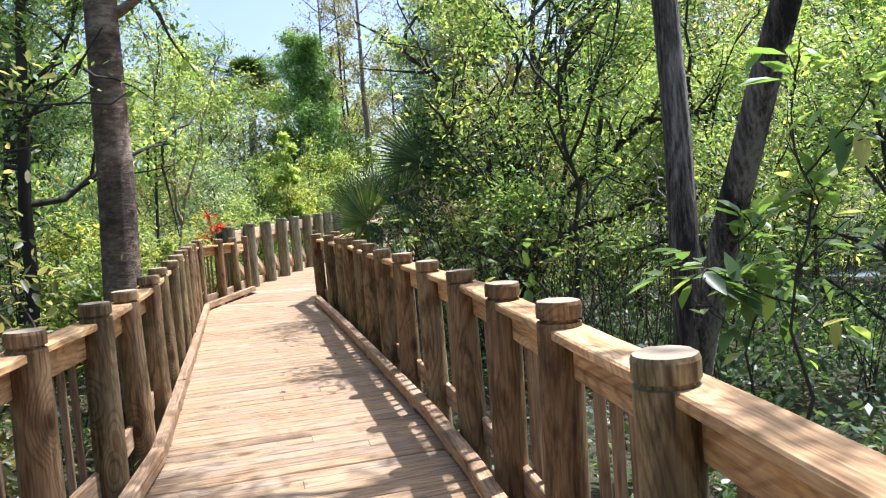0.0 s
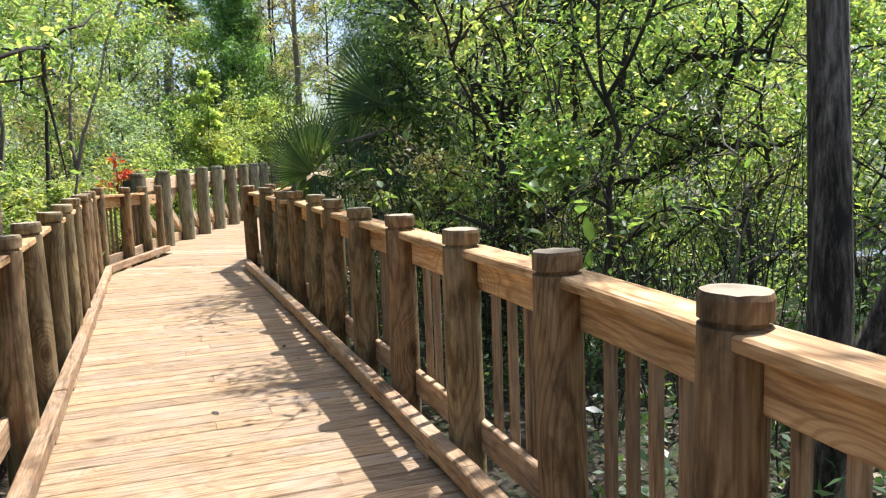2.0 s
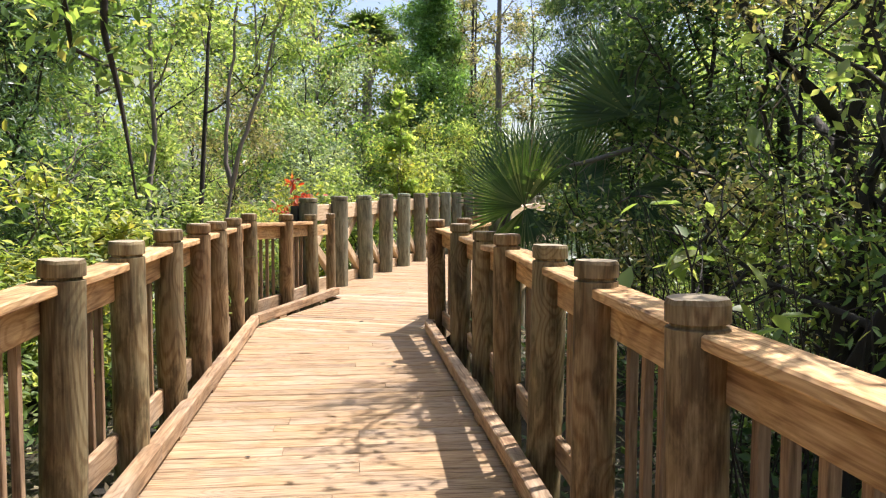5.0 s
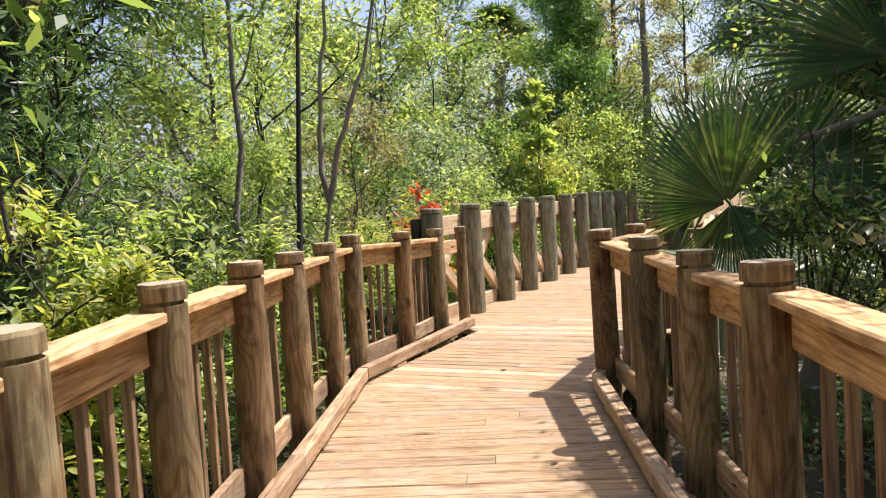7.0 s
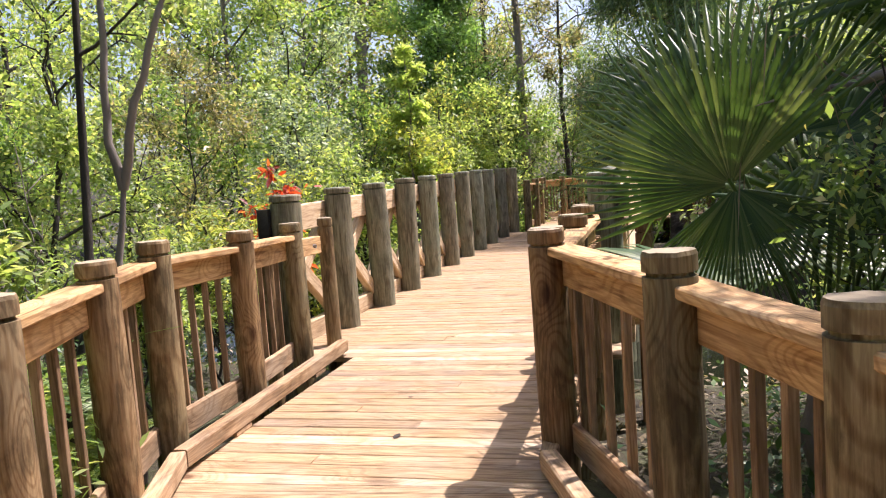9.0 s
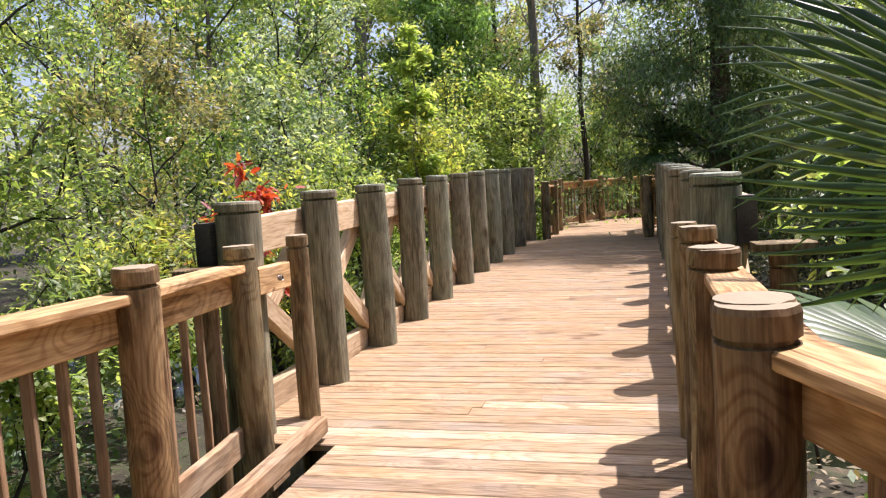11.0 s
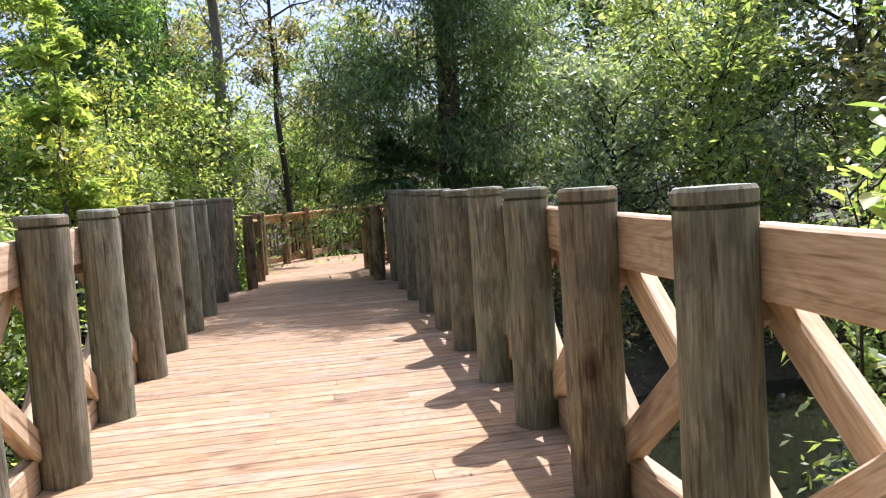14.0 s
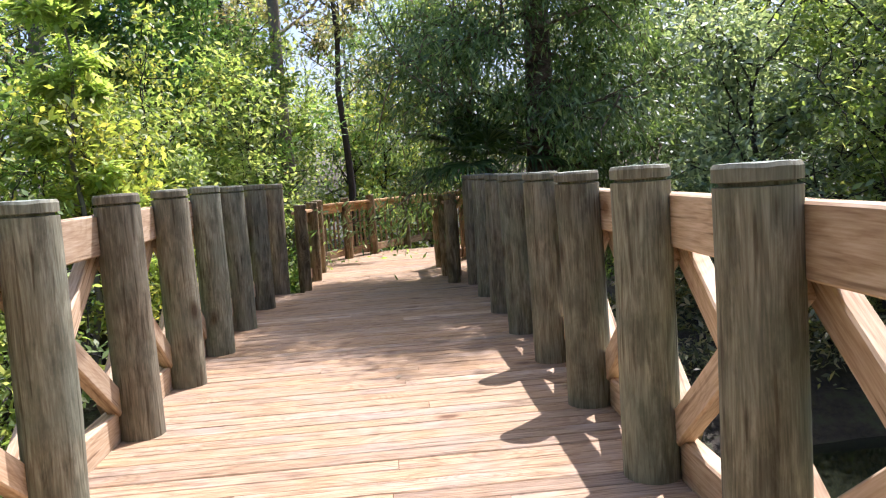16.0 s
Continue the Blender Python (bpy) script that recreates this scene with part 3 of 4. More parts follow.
def truss(label, pts, outward, first, rise):
    """rise: how far the posts and beams stand above the lowest pair, post by post."""
    rnd = random.Random(first)
    root = tagged(new("bridge_railing"), label, "railing", "footbridge railings")
    for i, (x, y) in enumerate(pts):
        child("post", BIG[(i * 3 + first) % 5], root, pose(x, y, rise[i] + rnd.uniform(-0.008, 0.008), rnd.uniform(-0.8, 0.8), rnd.uniform(-0.8, 0.8), rnd.uniform(0, 360)))
    d = (Vector(pts[-1]) - Vector(pts[0])).normalized()
    nrm = Vector((d.y, -d.x)) * outward
    for i in range(len(pts) - 1):
        a, b = Vector(pts[i]), Vector(pts[i + 1])
        e1 = 0.15 if i == len(pts) - 2 else 0
        ra, rb = rise[i], rise[i + 1]

        def beam(name, z0, z1, w, t, off, x0=0.0, x1=0.0):
            p, q = a + nrm * off - d * x0, b + nrm * off + d * x1
            child(name, block(name, math.dist((*p, z0), (*q, z1)), w, t, BEAM, 0.009, 0.002, rnd), root, along((p.x, p.y, z0), (q.x, q.y, z1)))
        beam("top_beam", 1.135 + ra, 1.135 + rb, 0.09, 0.24, 0.15, 0, e1)
        beam("bottom_beam", 0.075, 0.075, 0.09, 0.20, 0.15)
        beam("brace", 1.0 + ra, 0.17, 0.085, 0.14, 0.12)
        beam("brace", 0.17, 1.0 + rb, 0.085, 0.14, 0.208)
    p = Vector(pts[0]) + nrm * 0.15
    # separate dark block: the end face's shade and stain are in its colour
    child("beam_end", block("beam_end", 0.12, 0.1, 0.25, SHADED_END, 0.008), root, along((p.x - d.x * 0.121, p.y - d.y * 0.121, 1.135 + rise[0]), (p.x - d.x * 0.001, p.y - d.y * 0.001, 1.135 + rise[0])), "dark stained beam end with its shade put into the colour")
    return root


truss("footbridge railing of thick round posts with crossed timber braces", BL, -1, 1, np.interp(range(11), (0, 4, 7, 10), (0.01, 0.095, 0.14, 0.14)))
truss("footbridge railing of thick round posts with crossed timber braces", BR, 1, 2, np.interp(range(11), (0, 1, 3, 10), (0.005, 0.015, 0.04, 0.08)))

FAR_L = [(4.36, 28.05), (4.80, 29.05), (5.17, 30.05), (5.56, 31.3), (6.3, 31.98), (6.98, 32.4), (8.05, 33.2), (9.1, 33.9), (10.1, 34.5)]
FAR_R = [(6.17, 26.95), (6.45, 27.75), (6.85, 28.85), (7.7, 29.6), (8.7, 30.3), (9.7, 31.0), (10.6, 31.6)]
railing("timber railing with pickets curving away past the bridge", FAR_L, -1, "boardwalk railings", 5)
railing("timber railing with round posts past the bridge", FAR_R, 1, "boardwalk railings", 6)

# bolted rail end beside the last thin post
bracket = tagged(new("rail_end_block"), "short bolted timber block between two round posts", "timber block")
child("timber", block("timber", 0.34, 0.07, 0.15, TIMBER, 0.006), bracket, along((-0.23, 16.33, 0.93), (-0.02, 16.78, 0.93)))
child("bolt", round_post("bolt", 0.016, 0.02, 0.0, STEEL, 3, 8, 0.004), bracket, pose(-0.075, 16.53, 0.93, 0, 90, -25))

for a, b in (((-0.62, 16.42), (-0.33, 16.4)), ((2.38, 15.72), (2.66, 15.64))):
    stub = tagged(new("rail_stub"), "short dark weathered rail end outside the first bridge post", "rail", "rail stubs")
    child("cap_board", block("cap_board", math.dist(a, b), 0.15, 0.04, POST, 0.006), stub, along((*a, 1.01), (*b, 1.01)))
    child("post", THIN[0], stub, pose((a[0] + b[0]) / 2, (a[1] + b[1]) / 2, -0.15))


# ---- plants ----
def limb_path(rng, p, d, ln, n, wig, lift):
    out, q, d = [Vector(p)], Vector(p), Vector(d).normalized()
    for _ in range(n):
        d = (d + Vector(rng.normal(0, wig, 3)) + Vector((0, 0, lift))).normalized()
        q = q + d * (ln / n)
        out.append(q.copy())
    return out


def broadleaf(name, label, x, y, h, r, spread, leaves, size, leaf_mat, bark=None, seed=0, first=0.3, lean=(0, 0), limbs=9, twigs=5, slim=0.42,
              flat=0.5, down=0.3, lift=0.05, group="", fuzz=0.16, category="tree", rise=0.55, cone=0.0, wig=0.12, thick=1.0, full=False, bare=0.25, even=0.9):
    """A tree or shrub: bent tapering trunk, limbs with twigs, and separate leaf blades set along the twigs."""
    rng = np.random.default_rng(seed)
    z0 = ground_z(x, y) - 0.05
    root = tagged(new(name), label, category, group)
    root.location = (x, y, z0)
    tb = Tubes()
    n = 9
    path = [Vector((lean[0] * (k / n) ** 1.2 + rng.normal(0, wig * 0.35) * min(1, k), lean[1] * (k / n) ** 1.2 + rng.normal(0, wig * 0.35) * min(1, k), h * k / n)) for k in range(n + 1)]
    rad = [r * (1.25 if k == 0 else 1) * (1 - 0.85 * (k / n) ** 1.3) for k in range(n + 1)]
    tb.add(path, rad, 10 if r > 0.07 else 6)
    pts, outs = [], []
    for i in range(limbs):
        f = first + (1 - first) * (i + rng.uniform(0, 0.8)) / limbs
        k = min(n - 1, int(f * n))
        p = path[k].lerp(path[k + 1], f * n - k)
        a = 2.4 * i + rng.uniform(-0.5, 0.5)
        ln = spread * rng.uniform(0.65, 1.15) * (1 - cone * (f - first) / (1 - first + 1e-6))
        lp = limb_path(rng, p, (math.cos(a), math.sin(a), rise + 0.4 * f), ln, 6, wig * 1.6, lift)
        lr = max(0.006, min(r * 0.5, 0.012 * ln + 0.25 * r * (1 - f))) * thick
        lt, twig_meshes = (Tubes() if r > 0.1 else tb), []
        lt.add(lp, [lr * (1 - 0.8 * j / 6) for j in range(7)], 5)
        for j in range(twigs):
            g = rng.uniform(bare, 1.0)
            kk = min(5, int(g * 6))
            q = lp[kk].lerp(lp[kk + 1], g * 6 - kk)
            dd = (lp[kk + 1] - lp[kk]).normalized() + Vector(rng.normal(0, 0.75, 3))
            tp = limb_path(rng, q, dd, ln * rng.uniform(0.25, 0.55), 4, 0.25, 0.0)
            tt = Tubes() if r > 0.1 else tb
            twig_meshes.append(tt)
            tt.add(tp, [lr * 0.45 * (1 - 0.8 * m / 4) + 0.002 for m in range(5)], 4)
            for m in range(1, 5):
                for s in (0.0, 0.33, 0.66):
                    c = tp[m - 1].lerp(tp[m], s)
                    pts.append(tuple(c))
                    outs.append(tuple(tp[m] - tp[m - 1]))
        if lt is not tb:
            lo = child("limb", lt.mesh("limb", bark or BARK), root)
            for tt in twig_meshes:
                child("twig", tt.mesh("twig", bark or BARK), lo)
    child("trunk", tb.mesh("trunk", bark or BARK), root)
    if leaves:
        P, O = np.array(pts), np.array(outs)
        O /= np.linalg.norm(O, axis=1, keepdims=True) + 1e-6
        wt = np.repeat(rng.gamma(even, 1.0, len(P) // 12 + 1), 12)[:len(P)]
        idx = rng.choice(len(P), leaves, p=wt / wt.sum())
        v, q = blades(rng, P[idx] + rng.normal(0, fuzz, (leaves, 3)) * np.array([1, 1, 0.7]), size, slim, 0.0, down, flat, O[idx] * 0.7, full)
        child("crown", quads_mesh("crown", v, q, leaf_mat), root)
    return root


def fan_blade(n, radius, sweep, droop, rng, cup=0.25):
    """One fan leaf in its own plane (x ahead, z its face): pleated blades that meet at the hand and split toward the tips."""
    v, q = [], []
    for i in range(n):
        a = -sweep / 2 + sweep * i / (n - 1)
        ln = radius * (0.8 + 0.2 * math.cos(a * 0.8)) * rng.uniform(0.92, 1.05)
        d, s = np.array((math.cos(a), math.sin(a), 0)), np.array((-math.sin(a), math.cos(a), 0))
        wd = sweep / n * radius * 0.36
        o = len(v)
        sag = droop * rng.uniform(0.5, 1.6)
        for f, w in ((0.03, 0.15), (0.35, 0.72), (0.6, 0.8), (0.82, 0.36), (1.0, 0.04)):
            z = cup * math.sin(f * 1.4) * 0.25 * radius - sag * max(0, f - 0.5) ** 2 * radius * 4
            c = d * ln * f + np.array((0, 0, z))
            v += [c + s * wd * w * 0.5 * 1.6 + np.array((0, 0, -0.012 * w)), c + np.array((0, 0, 0.012 * w)), c - s * wd * w * 0.5 * 1.6 + np.array((0, 0, -0.012 * w))]
        for k in range(4):
            for m in range(2):
                q.append((o + 3 * k + m, o + 3 * k + m + 1, o + 3 * k + m + 4, o + 3 * k + m + 3))
    return np.array(v), np.array(q)


def fan_palm(label, x, y, fans, seed, stem=0.0, stem_r=0.09, radius=0.75, reach=0.9, dead=0, aims=(), dry=8):
    """A palm with round pleated fans on long stalks; with stem, a trunk under the crown."""
    rng = np.random.default_rng(seed)
    z0 = ground_z(x, y)
    root = tagged(new("fan_palm"), label, "palm", "fan palms")
    root.location = (x, y, z0)
    if stem > 0:
        tb = Tubes()
        tb.add([Vector((0.04 * math.sin(k), 0.03 * k / 8, stem * k / 8)) for k in range(9)], [stem_r * (1 + 0.12 * (k % 2)) for k in range(9)], 10)
        child("trunk", tb.mesh("trunk", PALEBARK), root)
    for i in range(fans):
        a = 2.4 * i + rng.uniform(-0.3, 0.3)
        up = rng.uniform(0.15, 1.35)
        rr, ln = radius * rng.uniform(0.8, 1.1), reach * rng.uniform(0.7, 1.15)
        if i < len(aims):
            a, up, rr, ln = aims[i]
        d = Vector((math.cos(a) * math.cos(up), math.sin(a) * math.cos(up), math.sin(up)))
        p0 = Vector((0, 0, stem * 0.97))
        path = [p0 + d * (ln * k / 5) + Vector((0, 0, -0.10 * ln * (k / 5) ** 2)) for k in range(6)]
        tb = Tubes()
        tb.add(path, [0.014 - 0.0014 * k for k in range(6)], 5)
        v, q = fan_blade(30, rr, math.radians(rng.uniform(205, 260)), 0.16 + 0.25 * (up < 0.4), rng)
        tip = (path[5] - path[4]).normalized()
        side = Vector((-math.sin(a), math.cos(a), 0))
        tip = (tip + Vector((0, 0, -0.35))).normalized()
        nz = tip.cross(side)
        nz = nz if nz.z > 0 else -nz
        m = np.array((tip, side, nz)).T
        v = v @ m.T + np.array(path[5])
        fr = child("frond", quads_mesh("frond", v, q, PALM), root)
        child("stalk", tb.mesh("stalk", PALM), fr)
    if dead:
        n = dead
        a, r0 = rng.uniform(0, 6.28, n), rng.uniform(0.8, 1.6, n) * stem_r * 1.6
        base = np.stack([np.cos(a) * r0, np.sin(a) * r0, stem - rng.uniform(0, 0.35, n)], 1)
        v, q = blades(rng, base, 0.6, 0.05, 0.02, 3.0, 0.2)
        child("skirt", quads_mesh("skirt", v, q, STRAW), root, None, "dry hanging dead blades")
    return root


def fern_clump(label, x, y, n, ln, seed, mat=None, group="ferns", z=None):
    """Arching feather fronds with many narrow leaflets."""
    rng = np.random.default_rng(seed)
    root = tagged(new("fern"), label, "fern", group)
    root.location = (x, y, ground_z(x, y) if z is None else z)
    for i in range(n):
        a = 2.4 * i + rng.uniform(-0.4, 0.4)
        up = rng.uniform(0.7, 1.35)
        p, d = Vector((0.03 * math.cos(a), 0.03 * math.sin(a), 0)), Vector((math.cos(a) * math.cos(up), math.sin(a) * math.cos(up), math.sin(up)))
        L = ln * rng.uniform(0.7, 1.1)
        path = [p.copy()]
        for k in range(16):
            d = (d + Vector((0.03 * math.cos(a), 0.03 * math.sin(a), -0.055))).normalized()
            p = p + d * L / 16
            path.append(p.copy())
        tb = Tubes()
        tb.add(path, [0.007 * (1 - 0.9 * k / 16) + 0.001 for k in range(17)], 4)
        v, q = [], []
        for k in range(3, 48):
            f = k / 48
            c = path[int(f * 16)].lerp(path[min(16, int(f * 16) + 1)], f * 16 % 1)
            t = (path[min(16, int(f * 16) + 1)] - path[int(f * 16)]).normalized()
            sd = t.cross(Vector((0, 0, 1))).normalized()
            w = L * 0.2 * math.sin(math.pi * min(1, 0.12 + f * 0.95)) ** 0.7
            o = len(v)
            v += [c - sd * 0.003, c + sd * 0.003]
            if k > 3:
                q.append((o - 8, o - 7, o + 1, o))
            for m, sgn in enumerate((-1, 1)):
                e = (sd * sgn + t * 0.45 + Vector((0, 0, -0.15 + rng.normal(0, 0.1)))).normalized()
                b = len(v)
                v += [c + e * w * 0.4 + t * w * 0.08, c + e * w, c + e * w * 0.4 - t * w * 0.08]
                q.append((o + m, b, b + 1, b + 2))
        fr = child("frond", quads_mesh("frond", np.array([tuple(c) for c in v]), np.array(q), mat or LEAF_BRIGHT), root)
        child("stalk", tb.mesh("stalk", LEAF_MID), fr)
    return root


def undergrowth(label, spots, leaves, size, mat, seed, top=0.7, wide=0.45, slim=0.4, flat=0.5):
    """Low leafy growth too fine to count, in clumps at the given spots."""
    rng = np.random.default_rng(seed)
    S = np.array([(x, y, ground_z(x, y)) for x, y in spots if ground_z(x, y) > -0.95])
    idx = rng.integers(0, len(S), leaves)
    hgt = rng.uniform(0.35, 1.0, len(S))[idx] * top
    p = S[idx] + np.stack([rng.normal(0, wide, leaves), rng.normal(0, wide, leaves), np.abs(rng.normal(0, 0.5, leaves)).clip(0, 1.2) * hgt + 0.03], 1)
    v, q = blades(rng, p, size, slim, 0.0, 0.0, flat)
    return tagged(new("undergrowth", quads_mesh("undergrowth", v, q, mat)), label, "undergrowth", kind="stuff")


def canes(label, spots, n, seed, mat, hi=2.6):
    """Many thin crooked stems."""
    rng = np.random.default_rng(seed)
    tb = Tubes()
    for i in range(n):
        x, y = spots[i % len(spots)]
        x, y = x + rng.normal(0, 0.2), y + rng.normal(0, 0.4)
        tb.add(limb_path(rng, (x, y, ground_z(x, y) - 0.05), (rng.normal(0, 0.15), rng.normal(0, 0.2), 1), rng.uniform(0.9, hi), 6, 0.1, 0.03), [0.009 * (1 - 0.12 * k) for k in range(7)], 4)
    return tagged(new("thin_stems", tb.mesh("thin_stems", mat)), label, "stems", kind="stuff")


def set_fan(root, hub, tip, face, radius, seed, sweep=218, n=46, droop=0.14, stalk_from=None):
    """A fan frond at hub (world), opening along tip and facing face."""
    rng = np.random.default_rng(seed)
    v, q = fan_blade(n, radius, math.radians(sweep), droop, rng)
    t = Vector(tip).normalized()
    f = Vector(face)
    f = (f - t * f.dot(t)).normalized()
    m = np.array((t, f.cross(t), f)).T
    h = Vector(hub) - root.location
    fr = child("frond", quads_mesh("frond", v @ m.T + np.array(h), q, PALM), root)
    tb = Tubes()
    p0 = Vector(stalk_from) - root.location if stalk_from else Vector((0, 0, 0))
    mid = (p0 + h) / 2 + Vector((0, 0, 0.12))
    tb.add([p0, p0.lerp(mid, 0.5) + Vector((0, 0, 0.03)), mid, mid.lerp(h, 0.5) + Vector((0, 0, 0.02)), h + t * 0.05], [0.016, 0.015, 0.013, 0.012, 0.01], 6)
    child("stalk", tb.mesh("stalk", PALM), fr)


B = broadleaf
rng_place = random.Random(11)
# trunks beside the first stretch
B("tree", "tall tree with a straight brown banded trunk and high leaves", -1.2, 7.95, 12.5, 0.19, 2.3, 10000, 0.10, LEAF_MID, BROWNBARK, 1, first=0.3, limbs=12, wig=0.05, lean=(0.4, 0.0))
B("tree", "tall tree with deeply furrowed grey bark", 3.23, 5.3, 12.0, 0.118, 2.6, 6500, 0.10, LEAF_MID, BARK, 2, first=0.5, limbs=13, lean=(0.1, 0.2), wig=0.08)
B("tree", "leaning tree with dark furrowed bark", 3.1, 5.35, 8.0, 0.12, 2.0, 3500, 0.10, LEAF_MID, BARK, 3, first=0.6, limbs=9, lean=(0.1, -4.7), wig=0.08)
B("tree", "spreading many-limbed tree with dark crooked limbs", 4.3, 11.6, 5.8, 0.13, 3.6, 11000, 0.085, LEAF_MID, DARKBARK, 4, first=0.12, limbs=12, twigs=7, lean=(0.5, -0.4), rise=0.55, wig=0.16)
B("tree", "crooked young tree with dark arching limbs", 3.2, 9.6, 4.4, 0.06, 2.2, 4500, 0.08, LEAF_BRIGHT, DARKBARK, 41, first=0.15, limbs=9, twigs=6, lean=(0.3, -0.6), rise=0.6, wig=0.18)


def crooked_tree(name, label, stems, leaves, size, mat, bark, seed, bush=3):
    """A many-stemmed tree: each stem is (radius, its bends); it wavers between them, with side twigs and sparse leaves."""
    rng = np.random.default_rng(seed)
    x, y = stems[0][1][0][:2]
    root = tagged(new(name), label, "tree")
    o = Vector((x, y, ground_z(x, y) - 0.05))
    root.location = o
    pts, outs = [], []
    for r, bends in stems:
        bends = [Vector(b) - o for b in bends]
        path = []
        for a, b in zip(bends, bends[1:]):
            path += [a.lerp(b, k / 4) + Vector(rng.normal(0, 0.02, 3)) * (k > 0) for k in range(4)]
        path.append(bends[-1])
        n = len(path) - 1
        tb = Tubes()
        tb.add(path, [r * (1 - 0.7 * k / n) for k in range(n + 1)], 8)
        limb = child("limb", tb.mesh("limb", bark), root)
        for k in range(bush, n + 1):
            for _ in range(2):
                tp = limb_path(rng, path[k], Vector(rng.normal(0, 1, 3)) + Vector((0, 0, 0.6)), rng.uniform(0.4, 1.0), 5, 0.25, 0.03)
                tw = Tubes()
                tw.add(tp, [r * 0.2 * (1 - 0.16 * m) + 0.002 for m in range(6)], 4)
                child("twig", tw.mesh("twig", bark), limb)
                for m in range(1, 6):
                    pts.append(tuple(tp[m]))
                    outs.append(tuple((tp[m] - tp[m - 1]).normalized()))
    P, O = np.array(pts), np.array(outs)
    idx = rng.integers(0, len(P), leaves)
    v, q = blades(rng, P[idx] + rng.normal(0, 0.1, (leaves, 3)), size, 0.42, 0.0, 0.3, 0.6, O[idx] * 0.7, True)
    child("crown", quads_mesh("crown", v, q, mat), root)


crooked_tree("tree", "dark crooked many-stemmed tree arching over the thicket", [
    (0.085, [(3.6, 10.1, -0.65), (3.6, 10.1, 0.5), (3.75, 9.8, 1.15), (4.3, 8.9, 1.8), (4.8, 8.5, 2.3), (5.5, 8.2, 2.35)]),
    (0.05, [(4.3, 8.9, 1.8), (4.4, 8.9, 2.3), (4.7, 8.9, 3.6)]),
    (0.035, [(4.3, 8.9, 1.8), (4.7, 8.6, 1.6), (5.0, 8.4, 1.45)]),
    (0.075, [(3.66, 10.05, -0.65), (3.7, 10.0, 0.45), (4.0, 9.4, 1.0), (4.6, 8.9, 1.2), (5.0, 8.4, 1.5), (5.8, 8.0, 1.45)]),
    (0.045, [(5.0, 8.4, 1.5), (5.3, 8.3, 2.4), (5.35, 8.3, 3.7)]),
    (0.07, [(3.55, 10.15, -0.65), (3.5, 10.1, 0.6), (3.55, 10.0, 1.3), (3.8, 10.0, 2.1), (4.3, 10.0, 3.9)]),
    (0.04, [(4.0, 9.4, 1.0), (4.1, 9.4, 2.2), (4.15, 9.4, 3.8)])], 2600, 0.085, LEAF_MID, DARKBARK, 91)
dead = tagged(new("dead_branch"), "pale bare dead branch caught in the palm thicket", "branch")
dead_wood = Tubes()
dead_wood.add([(3.2, 13.2, 1.9), (2.89, 13.2, 1.81), (2.64, 13.2, 1.74), (2.41, 13.2, 1.71)], [0.03, 0.026, 0.02, 0.013], 7)
child("limb", dead_wood.mesh("limb", PALEBARK), dead)
for k, (dx, dz) in enumerate(((-0.3, -0.22), (-0.22, 0.14), (-0.28, -0.05))):
    fork = Tubes()
    p = Vector(((2.89, 13.2, 1.81), (2.64, 13.2, 1.74), (2.41, 13.2, 1.71))[k])
    fork.add([p, p + Vector((dx * 0.5, 0.02, dz * 0.4)), p + Vector((dx, 0.0, dz))], [0.011, 0.008, 0.003], 5)
    child("twig", fork.mesh("twig", PALEBARK), dead)

B("tree", "bright leafy tree with small leaves over the thicket", 4.7, 12.9, 7.5, 0.08, 1.8, 7000, 0.09, LEAF_BRIGHT, DARKBARK, 43, first=0.3, limbs=12, twigs=6)
B("tree", "dark-stemmed leafy tree overhanging the boardwalk", -2.15, 8.6, 7.5, 0.08, 2.1, 11000, 0.085, LEAF_MID, DARKBARK, 92, first=0.3, limbs=13, twigs=6, lean=(0.5, -0.4), rise=0.35, wig=0.16)
GREENS = [LEAF_MID, LEAF_OLIVE, LEAF_BRIGHT, LEAF_MID, LEAF_BRIGHT]
# thicket behind the right-hand railing
for i, (x, y) in enumerate([(3.4, 7.6), (3.5, 10.5), (5.2, 8.0), (5.9, 6.0), (5.6, 10.3), (7.5, 8.8), (6.8, 3.2), (8.6, 6.0), (3.6, 13.2), (4.6, 14.9), (6.4, 13.0), (8.2, 11.6), (5.6, 16.6)]):
    h = rng_place.uniform(3.0, 5.0) if x > 3 else rng_place.uniform(2.4, 3.4)
    B("thicket_tree", "slender understorey tree with thin crooked stems and small leaves", x, y, h, rng_place.uniform(0.03, 0.05), rng_place.uniform(1.2, 1.9), 7500, 0.062,
      GREENS[i % 5], DARKBARK, 100 + i, first=0.1, limbs=12, twigs=6, lean=(rng_place.uniform(-0.6, 0.6), rng_place.uniform(-0.6, 0.6)), group="thicket", fuzz=0.16, full=i < 6)
for i in range(14):
    a = radians(38 + 95 * i / 13)
    d = rng_place.uniform(10.5, 15)
    B("edge_tree", "sunlit leafy tree behind the thicket", 2 + d * math.sin(a), 4.5 + d * math.cos(a), rng_place.uniform(4.5, 7), 0.07, rng_place.uniform(1.8, 2.5), 7000, 0.15, LEAF_BRIGHT if i % 3 else LEAF_MID, DARKBARK, 170 + i, first=0.06, limbs=14,
      twigs=6, group="edge trees", fuzz=0.25)
